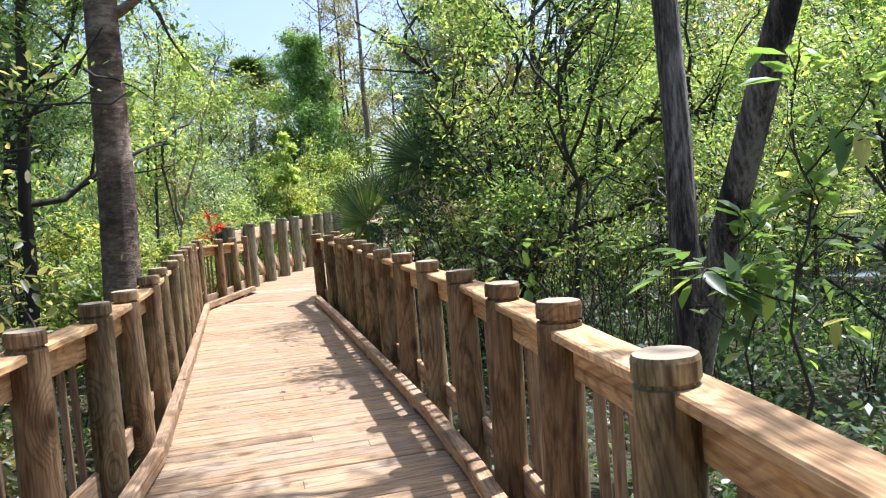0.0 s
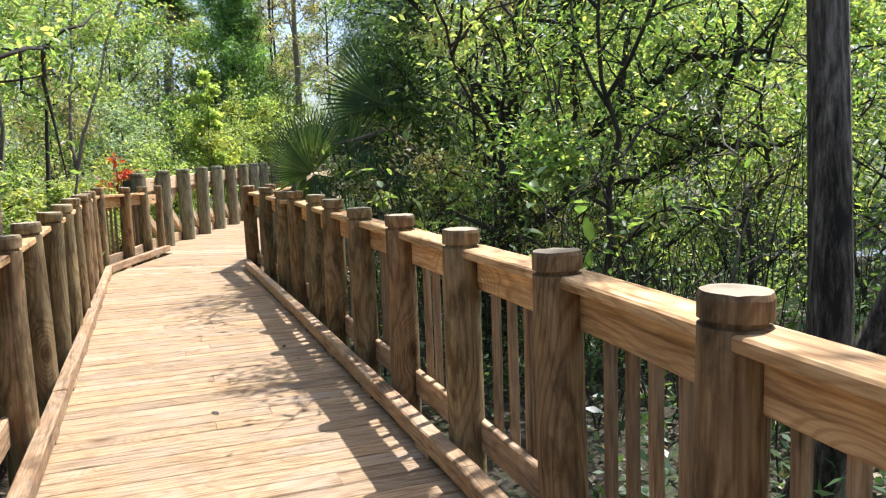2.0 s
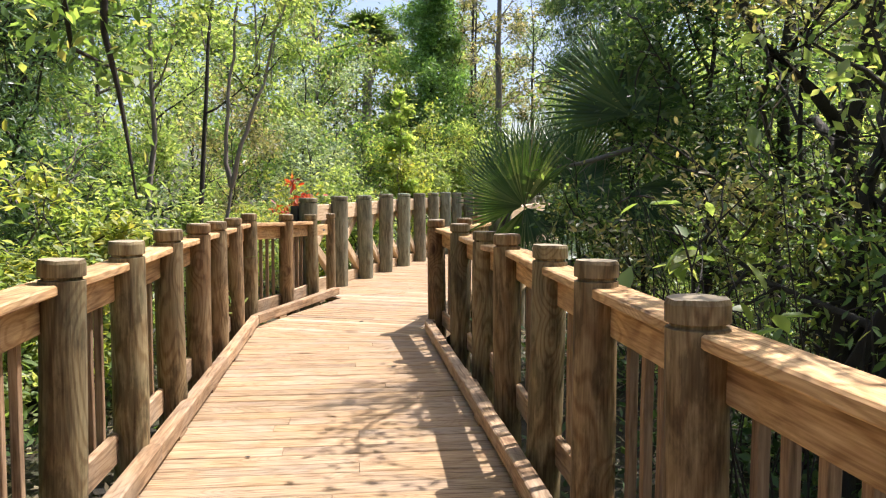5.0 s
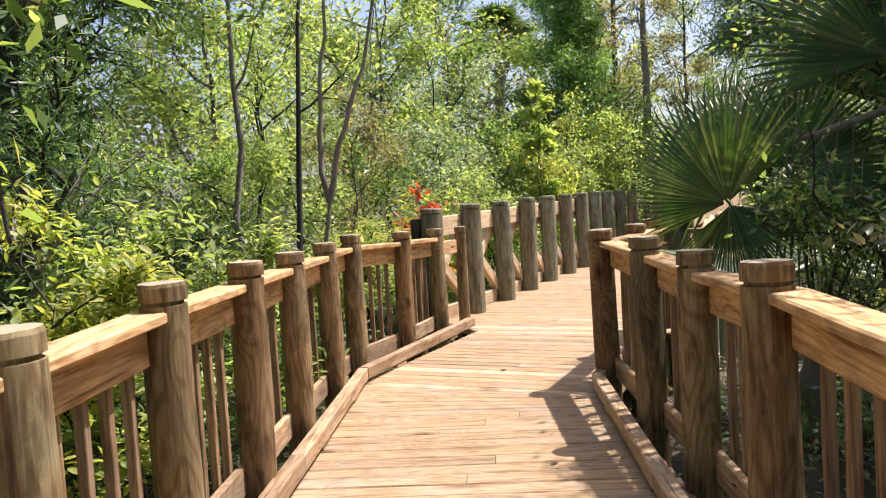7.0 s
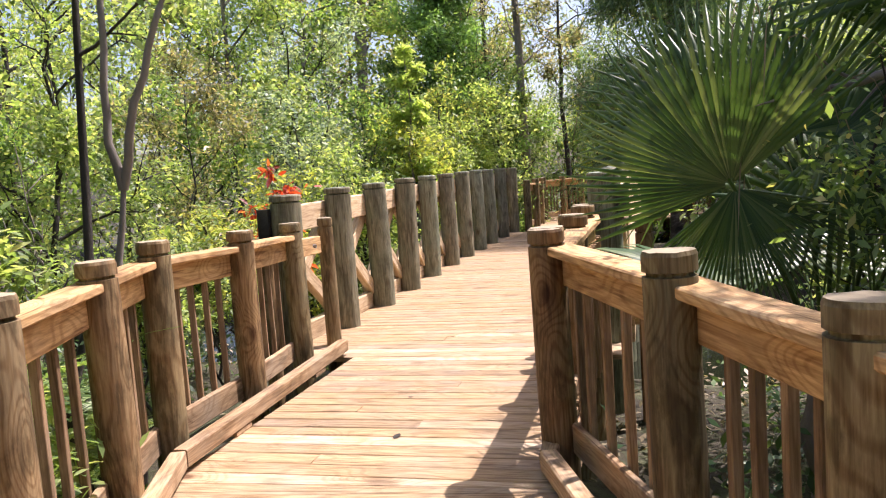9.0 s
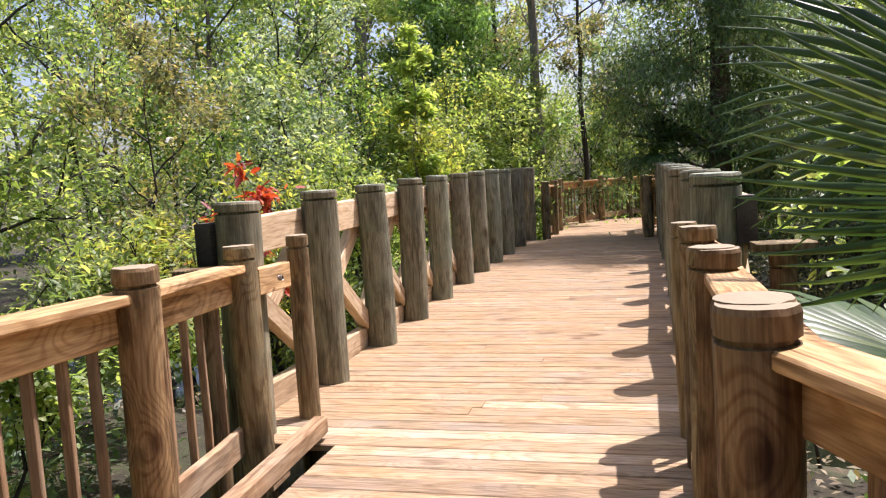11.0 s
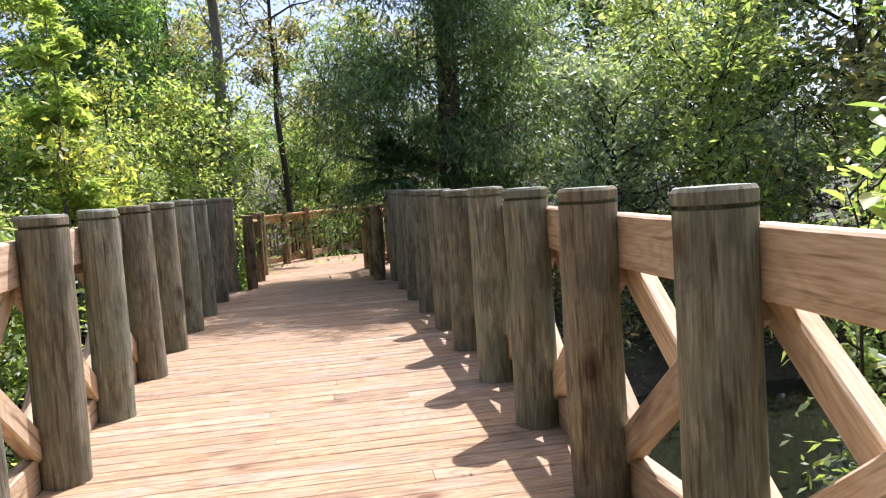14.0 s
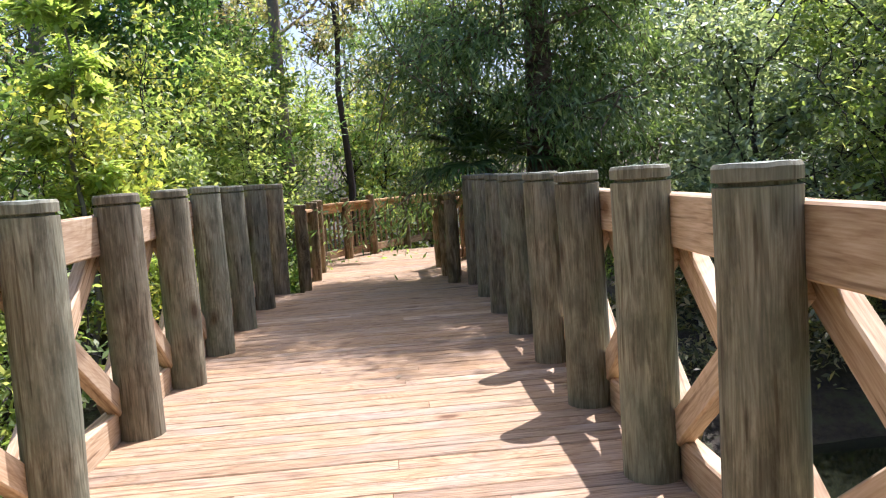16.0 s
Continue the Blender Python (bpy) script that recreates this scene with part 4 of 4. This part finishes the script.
# left side
for i, (x, y) in enumerate([(-2.4, 5.0), (-3.2, 7.2), (-7.6, 10.4), (-4.4, 6.0), (-4.6, 9.6), (-5.6, 12.6), (-6.2, 8.2), (-4.8, 17.5), (-3.2, 19.4), (-4.9, 21.5), (-2.2, 22.4), (-6.6, 21.0)]):
    h = rng_place.uniform(2.6, 4.6)
    B("thicket_tree", "slender understorey tree with thin stems and small leaves", x, y, h, rng_place.uniform(0.03, 0.05), rng_place.uniform(1.1, 1.7), 8000, 0.085,
      GREENS[(i + 1) % 5], DARKBARK, 140 + i, first=0.1, limbs=12, twigs=6, lean=(rng_place.uniform(-0.5, 0.5), rng_place.uniform(-0.5, 0.5)), group="thicket", fuzz=0.16, full=i < 6)
B("cedar", "dark cedar with fine bare inner branches beside the boardwalk", -3.4, 13.6, 7.5, 0.19, 2.4, 48000, 0.10, LEAF_DARK, DARKBARK, 15, first=0.1, limbs=28, twigs=9, slim=0.2, down=0.4, rise=0.3, fuzz=0.18, wig=0.16, thick=0.6, bare=0.12, even=1.6)
for i, (x, y, h) in enumerate([(-1.62, 11.2, 1.75), (-1.9, 12.3, 1.9), (-1.65, 9.9, 1.6), (-1.75, 8.9, 1.5), (-2.3, 10.7, 2.2), (-1.55, 13.3, 1.5), (-1.5, 16.3, 1.5), (-1.2, 17.6, 1.5), (-1.4, 18.8, 1.6)]):
    B("shrub", "leafy sunlit shrub with bright yellow-green leaves beside the railing", x, y, h, 0.016, 0.6, 2600, 0.075, LEAF_BRIGHT if i % 4 else LEAF_YELLOW, DARKBARK, 500 + i, first=0.42, limbs=10, twigs=5, group="railing shrubs", fuzz=0.09, category="shrub", flat=0.75, full=True)
# saplings with bare forking stems beside the bend
B("sapling", "thin bare-stemmed sapling with sparse leaves", -2.15, 15.3, 6.2, 0.045, 0.9, 900, 0.09, LEAF_MID, PALEBARK, 5, first=0.5, limbs=6, twigs=4, lean=(0.1, 0.2))
B("sapling", "thin dark-stemmed sapling with sparse leaves", -1.7, 15.35, 6.0, 0.04, 0.9, 900, 0.09, LEAF_BRIGHT, DARKBARK, 6, first=0.5, limbs=6, twigs=4, lean=(0.5, 0.2))
crooked_tree("sapling", "forked pale sapling with yellow-green leaves beside the railing", [
    (0.05, [(-1.14, 14.72, -0.65), (-1.12, 14.7, 0.7), (-1.05, 14.66, 1.5)]),
    (0.03, [(-1.05, 14.66, 1.5), (-1.1, 14.66, 2.1), (-1.0, 14.7, 3.0), (-0.9, 14.8, 4.4)]),
    (0.03, [(-1.05, 14.66, 1.5), (-0.86, 14.64, 2.15), (-0.62, 14.66, 2.9), (-0.2, 14.7, 4.3)])], 1000, 0.085, LEAF_BRIGHT, PALEBARK, 7, 9)
B("red_shrub", "young shrub with red autumn leaves", -0.74, 20.3, 2.55, 0.018, 0.42, 420, 0.14, LEAF_RED, DARKBARK, 8, first=0.5, limbs=7, twigs=3, category="shrub", slim=0.34, fuzz=0.06, down=1.0, full=True)
B("sapling", "tall bright lime-green sapling with level tiers of leaves", 1.63, 26.9, 5.0, 0.04, 0.85, 4200, 0.15, LEAF_LIME, PALEBARK, 9, first=0.25, limbs=16, twigs=4, cone=0.6, fuzz=0.07, flat=0.85, rise=0.25)
# sprays of large leaves reaching over the railings
for i, (x, y, z, n, mat) in enumerate([(1.75, 8.5, 2.05, 40, LEAF_BRIGHT), (2.1, 2.6, 2.3, 150, LEAF_MID), (2.35, 1.9, 1.9, 110, LEAF_GREY), (3.6, 17.1, 2.2, 90, LEAF_BRIGHT), (2.5, 3.5, 2.0, 130, LEAF_MID), (2.3, 6.2, 1.9, 45, LEAF_MID)]):
    B("shrub", "thin shrub with large broad leaves", x, y, z, 0.014, 0.45, n, 0.13, mat, DARKBARK, 540 + i, first=0.6, limbs=6, twigs=3, category="shrub", group="large-leaved shrubs", slim=0.5, flat=0.8, fuzz=0.05, full=True)
# beyond the bridge
B("cedar", "large dark cedar with dense drooping sprays", 7.75, 27.0, 10.0, 0.25, 2.5, 100000, 0.13, CEDAR, BROWNBARK, 10, first=0.17, limbs=54, twigs=12, slim=0.22, down=1.1, cone=0.1, rise=0.05, fuzz=0.24, lift=-0.06, thick=0.4, bare=0.05, even=2.5)
# far conical cedar; its sunlit look is in the leaf colour
B("juniper", "dense conical cedar in the far woods, sunlit green in its leaf colour", 3.2, 34.0, 9.4, 0.16, 3.0, 40000, 0.17, SUNLIT_CEDAR, DARKBARK, 12, first=0.05, limbs=46, twigs=9, slim=0.28, cone=0.72, rise=0.7, fuzz=0.2, thick=0.4, bare=0.1, even=2.5)
for i, (x, y, h, s, mat, n) in enumerate([
        (1.7, 27.6, 3.0, 1.2, LEAF_YELLOW, 7000), (0.3, 25.4, 2.9, 1.2, LEAF_BRIGHT, 6000), (2.6, 29.8, 3.3, 1.3, LEAF_BRIGHT, 7000), (-0.9, 23.6, 2.8, 1.1, LEAF_YELLOW, 5000),
        (2.7, 31.4, 3.7, 1.5, LEAF_YELLOW, 9000), (3.6, 33.5, 3.6, 1.5, LEAF_BRIGHT, 9000), (4.9, 32.4, 4.4, 1.0, LEAF_MID, 9000), (8.4, 35.2, 3.9, 1.6, LEAF_YELLOW, 9000), (6.2, 35.4, 4.4, 1.6, LEAF_BRIGHT, 9000),
        (0.6, 28.0, 3.4, 1.7, LEAF_MID, 9000), (-0.8, 26.5, 4.0, 1.8, LEAF_GREY, 9500), (-2.6, 25.5, 4.2, 1.8, LEAF_MID, 9000), (-1.2, 31.0, 5.2, 2.2, LEAF_GREY, 10000), (2.0, 34.5, 5.0, 2.0, LEAF_MID, 9000),
        (0.4, 24.0, 2.6, 1.2, LEAF_BRIGHT, 6500), (9.6, 36.5, 5.2, 2.2, LEAF_MID, 9500), (12.0, 33.5, 5.2, 2.2, LEAF_GREY, 9500), (11.0, 28.6, 4.2, 1.9, LEAF_GREY, 11000), (12.8, 25.2, 4.4, 2.0, LEAF_MID, 9500),
        (9.6, 22.9, 3.6, 1.5, LEAF_BRIGHT, 8000), (8.6, 18.6, 4.2, 1.8, LEAF_MID, 9500), (11.6, 20.0, 5.0, 2.2, LEAF_BRIGHT, 9500), (6.6, 18.4, 2.6, 1.1, LEAF_BRIGHT, 5000), (13.6, 29.4, 6.0, 2.5, LEAF_BRIGHT, 9500),
        (-4.6, 27.0, 5.5, 2.3, LEAF_BRIGHT, 9500), (-5.0, 32.5, 6.5, 2.6, LEAF_MID, 9500), (9.4, 24.8, 2.6, 1.2, LEAF_GREY, 6500), (10.3, 26.0, 3.2, 1.4, LEAF_GREY, 7500), (8.9, 24.1, 3.5, 1.4, LEAF_GREY, 9000), (10.8, 23.6, 4.6, 1.8, LEAF_GREY, 9000)]):
    B("bank_tree", "leafy tree with small glossy leaves at the wetland edge", x, y, h, 0.055, s, int(n * 0.85), 0.112, mat, DARKBARK, 200 + i, first=0.06, limbs=16, twigs=6, group="bank trees", fuzz=0.2)
for i, (x, y, h) in enumerate([(15.0, 24.0, 9.0), (16.5, 27.5, 10.0), (17.0, 21.0, 10.0), (14.5, 32.5, 9.0), (18.5, 30.5, 11.0), (13.2, 22.4, 6.5)]):
    B("far_tree", "tall forest tree past the creek", x, y, h, 0.098, 2.7, 6500, 0.2, (LEAF_MID, LEAF_DARK, LEAF_OLIVE)[i % 3], DARKBARK, 640 + i, first=0.1, limbs=15, twigs=6, group="far woods", fuzz=0.34)
for i, (x, y) in enumerate([(7.3, 34.2), (5.6, 34.9), (9.4, 35.0), (4.2, 30.9)]):
    B("bank_tree", "bright leafy bush past the far railing", x, y, 3.2, 0.04, 1.4, 5500, 0.115, LEAF_BRIGHT if i % 2 else LEAF_MID, DARKBARK, 660 + i, first=0.06, limbs=14, twigs=6, group="bank trees", fuzz=0.2)
B("slender_tree", "slender dark-trunked tree with sparse crown", 6.7, 32.9, 9.0, 0.09, 1.6, 4500, 0.12, LEAF_OLIVE, DARKBARK, 16, first=0.4, limbs=12, twigs=5)
for i, (x, y) in enumerate([(5.6, 33.6), (5.0, 36.0), (4.2, 35.6), (5.9, 41.0)]):
    B("pine", "tall pale-trunked tree rising above the bushes", x, y, 13.0, 0.17 if i == 0 else 0.1, 1.8, 2500, 0.14, LEAF_OLIVE, PALEBARK if i == 0 else DARKBARK, 18 + i, first=0.4, limbs=12, twigs=5, wig=0.06, group="tall trunks")
# far woods
for i, (x, y, h) in enumerate([(-5.5, 24.0, 9.0), (-8.0, 19.5, 8.5), (-2.6, 30.0, 8.5), (-1.2, 38.0, 9.5)]):
    B("far_tree", "tall bright leafy tree over the wetland", x, y, h, 0.095, 2.6, 9000, 0.17, (LEAF_BRIGHT, LEAF_MID)[i % 2], BARK, 680 + i, first=0.2, limbs=16, twigs=6, group="far woods", fuzz=0.3)
for i in range(30):
    a = radians(-80 + 165 * (i + rng_place.uniform(0, 0.7)) / 30)
    d = rng_place.uniform(24, 30) + (8 if abs(a) < 0.5 else 0)
    x, y = 1.5 + d * math.sin(a), 10 + d * math.cos(a)
    B("far_tree", "tall forest tree in the distance", x, y, rng_place.uniform(7.5, 11), 0.099, rng_place.uniform(2.6, 3.8), 6000, 0.24, (LEAF_MID, LEAF_BRIGHT, LEAF_GREY, LEAF_MID, LEAF_OLIVE)[i % 5], BARK if i % 3 else PALEBARK, 300 + i, first=0.08, limbs=15, twigs=6,
      group="far woods", fuzz=0.36)
B("thicket_tree", "dense dark-leaved tree over the fan palm", 3.9, 12.9, 4.7, 0.06, 1.5, 7000, 0.09, LEAF_DARK, DARKBARK, 44, first=0.35, limbs=13, twigs=6, group="thicket", fuzz=0.16)
B("cedar", "dark cedar with dense fine sprays", -5.0, 15.6, 7.0, 0.16, 2.1, 22000, 0.12, LEAF_DARK, DARKBARK, 45, first=0.15, limbs=24, twigs=8, slim=0.24, down=0.4, rise=0.3, fuzz=0.16, thick=0.5)
for i, (x, y, h) in enumerate([(-2.3, 11.9, 2.3), (-2.1, 13.0, 2.0), (-2.5, 17.0, 2.0), (4.2, 7.0, 2.4), (3.4, 10.9, 2.6)]):
    B("dead_shrub", "leafless shrub of pale bare twigs", x, y, h, 0.018, 0.9, 0, 0.1, STRAW, PALEBARK, 560 + i, first=0.2, limbs=8, twigs=5, category="shrub", group="bare shrubs", wig=0.2)
for i, (x, y, h) in enumerate([(-0.9, 35.5, 7.6), (2.4, 36.5, 7.2), (-9.5, 6.0, 6.0), (-10.5, 11.0, 7.0), (-9.0, 16.5, 6.5), (-11.5, 20.5, 7.0), (-9.0, 1.0, 6.0), (-3.5, -4.0, 6.0), (4.5, -4.5, 6.0), (0.2, -9.0, 7.0), (9.5, -1.0, 6.5)]):
    B("far_tree", "tall forest tree behind the thicket", x, y, h, 0.09, 2.6, 5000, 0.22, (LEAF_MID, LEAF_BRIGHT, LEAF_OLIVE)[i % 3], BARK, 600 + i, first=0.1, limbs=14, twigs=6, group="far woods", fuzz=0.34)
# palms and ferns
palm = fan_palm("fan palm with wide pleated fronds leaning over the railing", 2.95, 14.0, 5, 1, stem=0.7, stem_r=0.11, radius=0.9, reach=1.0, aims=((0.3, 0.6, 0.9, 1.0), (1.2, 0.9, 0.9, 1.0), (5.6, 0.8, 0.9, 1.1), (0.9, 1.3, 0.95, 1.2), (2.3, 0.8, 0.85, 1.0)))
for j, (hub, tip, face, rad, sweep, droop) in enumerate([
        ((2.13, 13.45, 1.31), (-0.42, 0.3, 0.95), (-0.95, -0.6, 0.2), 1.05, 165, 0.14), ((2.16, 13.47, 1.29), (0.15, -0.2, -1.0), (-0.7, -0.75, 0.1), 0.72, 130, 0.05),
        ((2.7, 13.5, 1.5), (0.5, -0.5, -0.35), (-0.5, -0.5, 0.7), 0.9, 200, 0.5), ((2.45, 14.2, 1.6), (-0.5, 0.6, 0.8), (-0.5, -0.8, 0.5), 0.95, 215, 0.2),
        ((3.4, 13.9, 2.0), (0.8, 0.1, 0.6), (-0.2, -1, 0.4), 1.0, 218, 0.2), ((3.2, 13.25, 2.25), (0.1, 0.1, 1.0), (-0.5, -1, 0.2), 1.2, 215, 0.14), ((2.75, 13.9, 1.55), (0.35, 0.1, 1.0), (-0.6, -0.8, 0.15), 0.95, 190, 0.12),
        ((3.25, 13.2, 1.5), (0.3, -0.4, -0.9), (-0.6, -0.7, 0.2), 0.95, 160, 0.1)]):
    set_fan(palm, hub, tip, face, rad, 60 + j, sweep, 46, droop, stalk_from=(2.95, 14.0, 0.05))
rs = np.random.default_rng(77)
for j in range(26):
    p = Vector((2.45 + rs.uniform(-0.3, 0.75), 13.3 + rs.uniform(-0.1, 0.5), 1.5 + rs.uniform(-0.2, 0.7)))
    strand = Tubes()
    strand.add([p + Vector((0.16 * k / 6 * (1 if j % 2 else -1), -0.03 * k, 0.12 * math.sin(k * 0.5) - 0.011 * k * k)) for k in range(7)], [0.0035] * 6 + [0.001], 4)
    child("dry_strand", strand.mesh("dry_strand", STRAW), palm, Matrix.Translation(-palm.location), "pale dry drooping leaf thread")
fan_palm("cabbage palm with green fronds and a dry skirt", 7.0, 27.35, 14, 2, stem=2.2, stem_r=0.13, radius=0.72, reach=0.68, dead=160, aims=((3.0, 0.75, 0.65, 0.85), (2.5, 1.0, 0.62, 0.8), (3.7, 0.55, 0.62, 0.8), (4.3, 0.8, 0.6, 0.7), (3.3, 1.2, 0.6, 0.8), (2.9, 0.3, 0.55, 0.7)))
fan_palm("tall cabbage palm in the distance with dead fronds hanging", 1.0, 41.5, 18, 3, stem=9.2, stem_r=0.2, radius=1.3, reach=1.2, dead=260)
for i, (x, y, ln) in enumerate([(-2.7, 14.5, 2.4), (-2.3, 13.6, 1.5), (-2.0, 16.2, 1.1), (-3.1, 13.2, 2.4), (-1.85, 15.5, 0.9)]):
    fern_clump("arching green fern beside the boardwalk", x, y, 10, ln, 400 + i, LEAF_MID if ln > 2 else LEAF_BRIGHT)


def strip(n, x0, x1, y0, y1, seed):
    r = random.Random(seed)
    return [(r.uniform(x0, x1), r.uniform(y0, y1)) for _ in range(n)]


undergrowth("low green undergrowth on the wetland floor", strip(110, 2.3, 9.5, -1, 16.0, 1), 30000, 0.10, LEAF_DARK, 1, 0.8)
undergrowth("low green undergrowth on the wetland floor", strip(90, -8.5, -1.6, 2, 24.0, 2), 22000, 0.10, LEAF_DARK, 2, 0.6)
undergrowth("low bank undergrowth beside the creek", strip(60, 5.0, 13.5, 16.5, 25.5, 3), 20000, 0.10, LEAF_OLIVE, 3, 0.8)
undergrowth("low bank undergrowth past the bridge", strip(100, -6, 14.5, 29.0, 37.0, 4), 24000, 0.13, LEAF_MID, 4, 1.1)
undergrowth("fallen dry leaves on the ground", strip(160, 1.6, 9, -1, 17, 5) + strip(140, -8, -1.2, 2, 22, 6), 22000, 0.075, STRAW, 5, 0.03, 0.6, 0.5, 0.95)
canes("many thin crooked stems of the thicket", strip(60, 2.7, 7.5, 5.0, 14.5, 7), 330, 8, DARKBARK)
canes("many thin crooked stems of the thicket", strip(50, -6.5, -2.4, 6.0, 20.0, 9), 170, 10, DARKBARK)

# leaves fallen on the deck
rf = np.random.default_rng(5)
for x, y in ((0.42, 14.1), (0.55, 14.9), (0.9, 7.9), (0.86, 8.4), (0.2, 6.9), (1.3, 17.9), (2.9, 24.2), (-0.2, 9.6), (0.7, 11.8), (2.0, 20.2), (2.7, 18.6), (3.6, 22.6)):
    v, q = blades(rf, np.zeros((1, 3)), 0.075, 0.45, 0.0, 0.0, 0.98, None, True)
    v[:, 2] = v[:, 2] * 0.2 - (v[:, 2] * 0.2).min()
    leaf = new("fallen_leaf", quads_mesh("fallen_leaf", v, q, STRAW if x > 1 else DARKBARK))
    leaf.location = (x, y, 0.001)
    tagged(leaf, "dry brown fallen leaf lying on the deck boards", "leaf", "fallen leaves")

# ---- deck boards ----
deck = tagged(new("floor"), "weathered pine boardwalk planks laid crosswise", "floor", kind="structure")
PITCH = 0.146


def plank_mesh(l0, l1, w0, w1, seed):
    """A board across the walk from l0 to l1, with rounded edges; w0, w1: its widths at the two ends."""
    rnd = random.Random(seed)
    v, f = [], []
    for x, w in ((l0, w0), (l1, w1)):
        e = w / 2 - 0.003
        j = rnd.uniform(-0.002, 0.002)
        v += [(x, -e, -0.04), (x, -e, -0.006 + j), (x, -e + 0.006, j), (x, e - 0.006, -j), (x, e, -0.006 - j), (x, e, -0.04)]
    for i in range(6):
        k = (i + 1) % 6
        f.append((i, k, k + 6, i + 6))
    f += [tuple(range(5, -1, -1)), tuple(range(6, 12))]
    f = [q[::-1] for q in f]
    return mesh_of("plank", v, f, DECK)


def line_x(pts, y):
    for (x0, y0), (x1, y1) in zip(pts, pts[1:]):
        if y0 <= y <= y1:
            return x0 + (x1 - x0) * (y - y0) / (y1 - y0)
    return pts[0][0] if y < pts[0][1] else pts[-1][0]


def lay(x, y, turn, l0, l1, k, w0=PITCH, w1=PITCH):
    rnd = random.Random(k)
    cuts = [l0, l1]
    if rnd.random() < 0.3 and w0 == w1:
        c = l0 + (l1 - l0) * rnd.uniform(0.25, 0.75)
        cuts = [l0, c - 0.0015, c + 0.0015, l1]
    for p, q in zip(cuts[::2], cuts[1::2]):
        child("plank", plank_mesh(p, q, w0 - 0.001, w1 - 0.001, k + int(100 * p)), deck, pose(x, y, rnd.uniform(-0.004, 0.0), 0, 0, turn))


k = 0
y = -3.0
while y < 12.9:
    lay(0, y, 0, line_x(LEFT, y) + 0.06, line_x(RIGHT, y) - 0.06, k)
    y += PITCH
    k += 1
# fan of tapered boards where the walk turns
L0, R0 = Vector((-0.76, y - PITCH / 2)), Vector((1.2, y - PITCH / 2))
L1, R1 = Vector((-0.76, 13.98)), Vector((1.2, 13.98 - 1.96 * 0.383))
steps = 7
for i in range(steps):
    a0, a1 = L0.lerp(L1, i / steps), L0.lerp(L1, (i + 1) / steps)
    b0, b1 = R0.lerp(R1, i / steps), R0.lerp(R1, (i + 1) / steps)
    c0, c1 = (a0 + a1) / 2, (b0 + b1) / 2
    mid, d = (c0 + c1) / 2, c1 - c0
    ln = d.length
    lay(mid.x, mid.y, math.degrees(math.atan2(d.y, d.x)), -ln / 2, ln / 2, k, (a1 - a0).length, (b1 - b0).length)
    k += 1
TURN_B = -20.96
start = (L1 + R1) / 2
u, nn = Vector((0.3577, 0.9338)), Vector((0.9338, -0.3577))
s = PITCH / 2
while s < 20.5:
    c = start + u * s
    yl, yr = -0.98, 0.98
    if 2.5 <= s <= 14.7:
        yl = float(np.interp(s, [(Vector(p) - start).dot(u) for p in BL], [(Vector(p) - start).dot(nn) for p in BL])) - 0.10
        yr = float(np.interp(s, [(Vector(p) - start).dot(u) for p in BR], [(Vector(p) - start).dot(nn) for p in BR])) + 0.10
    elif s > 14.7:
        yl, yr = -1.3, 1.25 + max(0, s - 16.5) * 1.2
    lay(c.x, c.y, TURN_B, yl, yr, k)
    s += PITCH
    k += 1
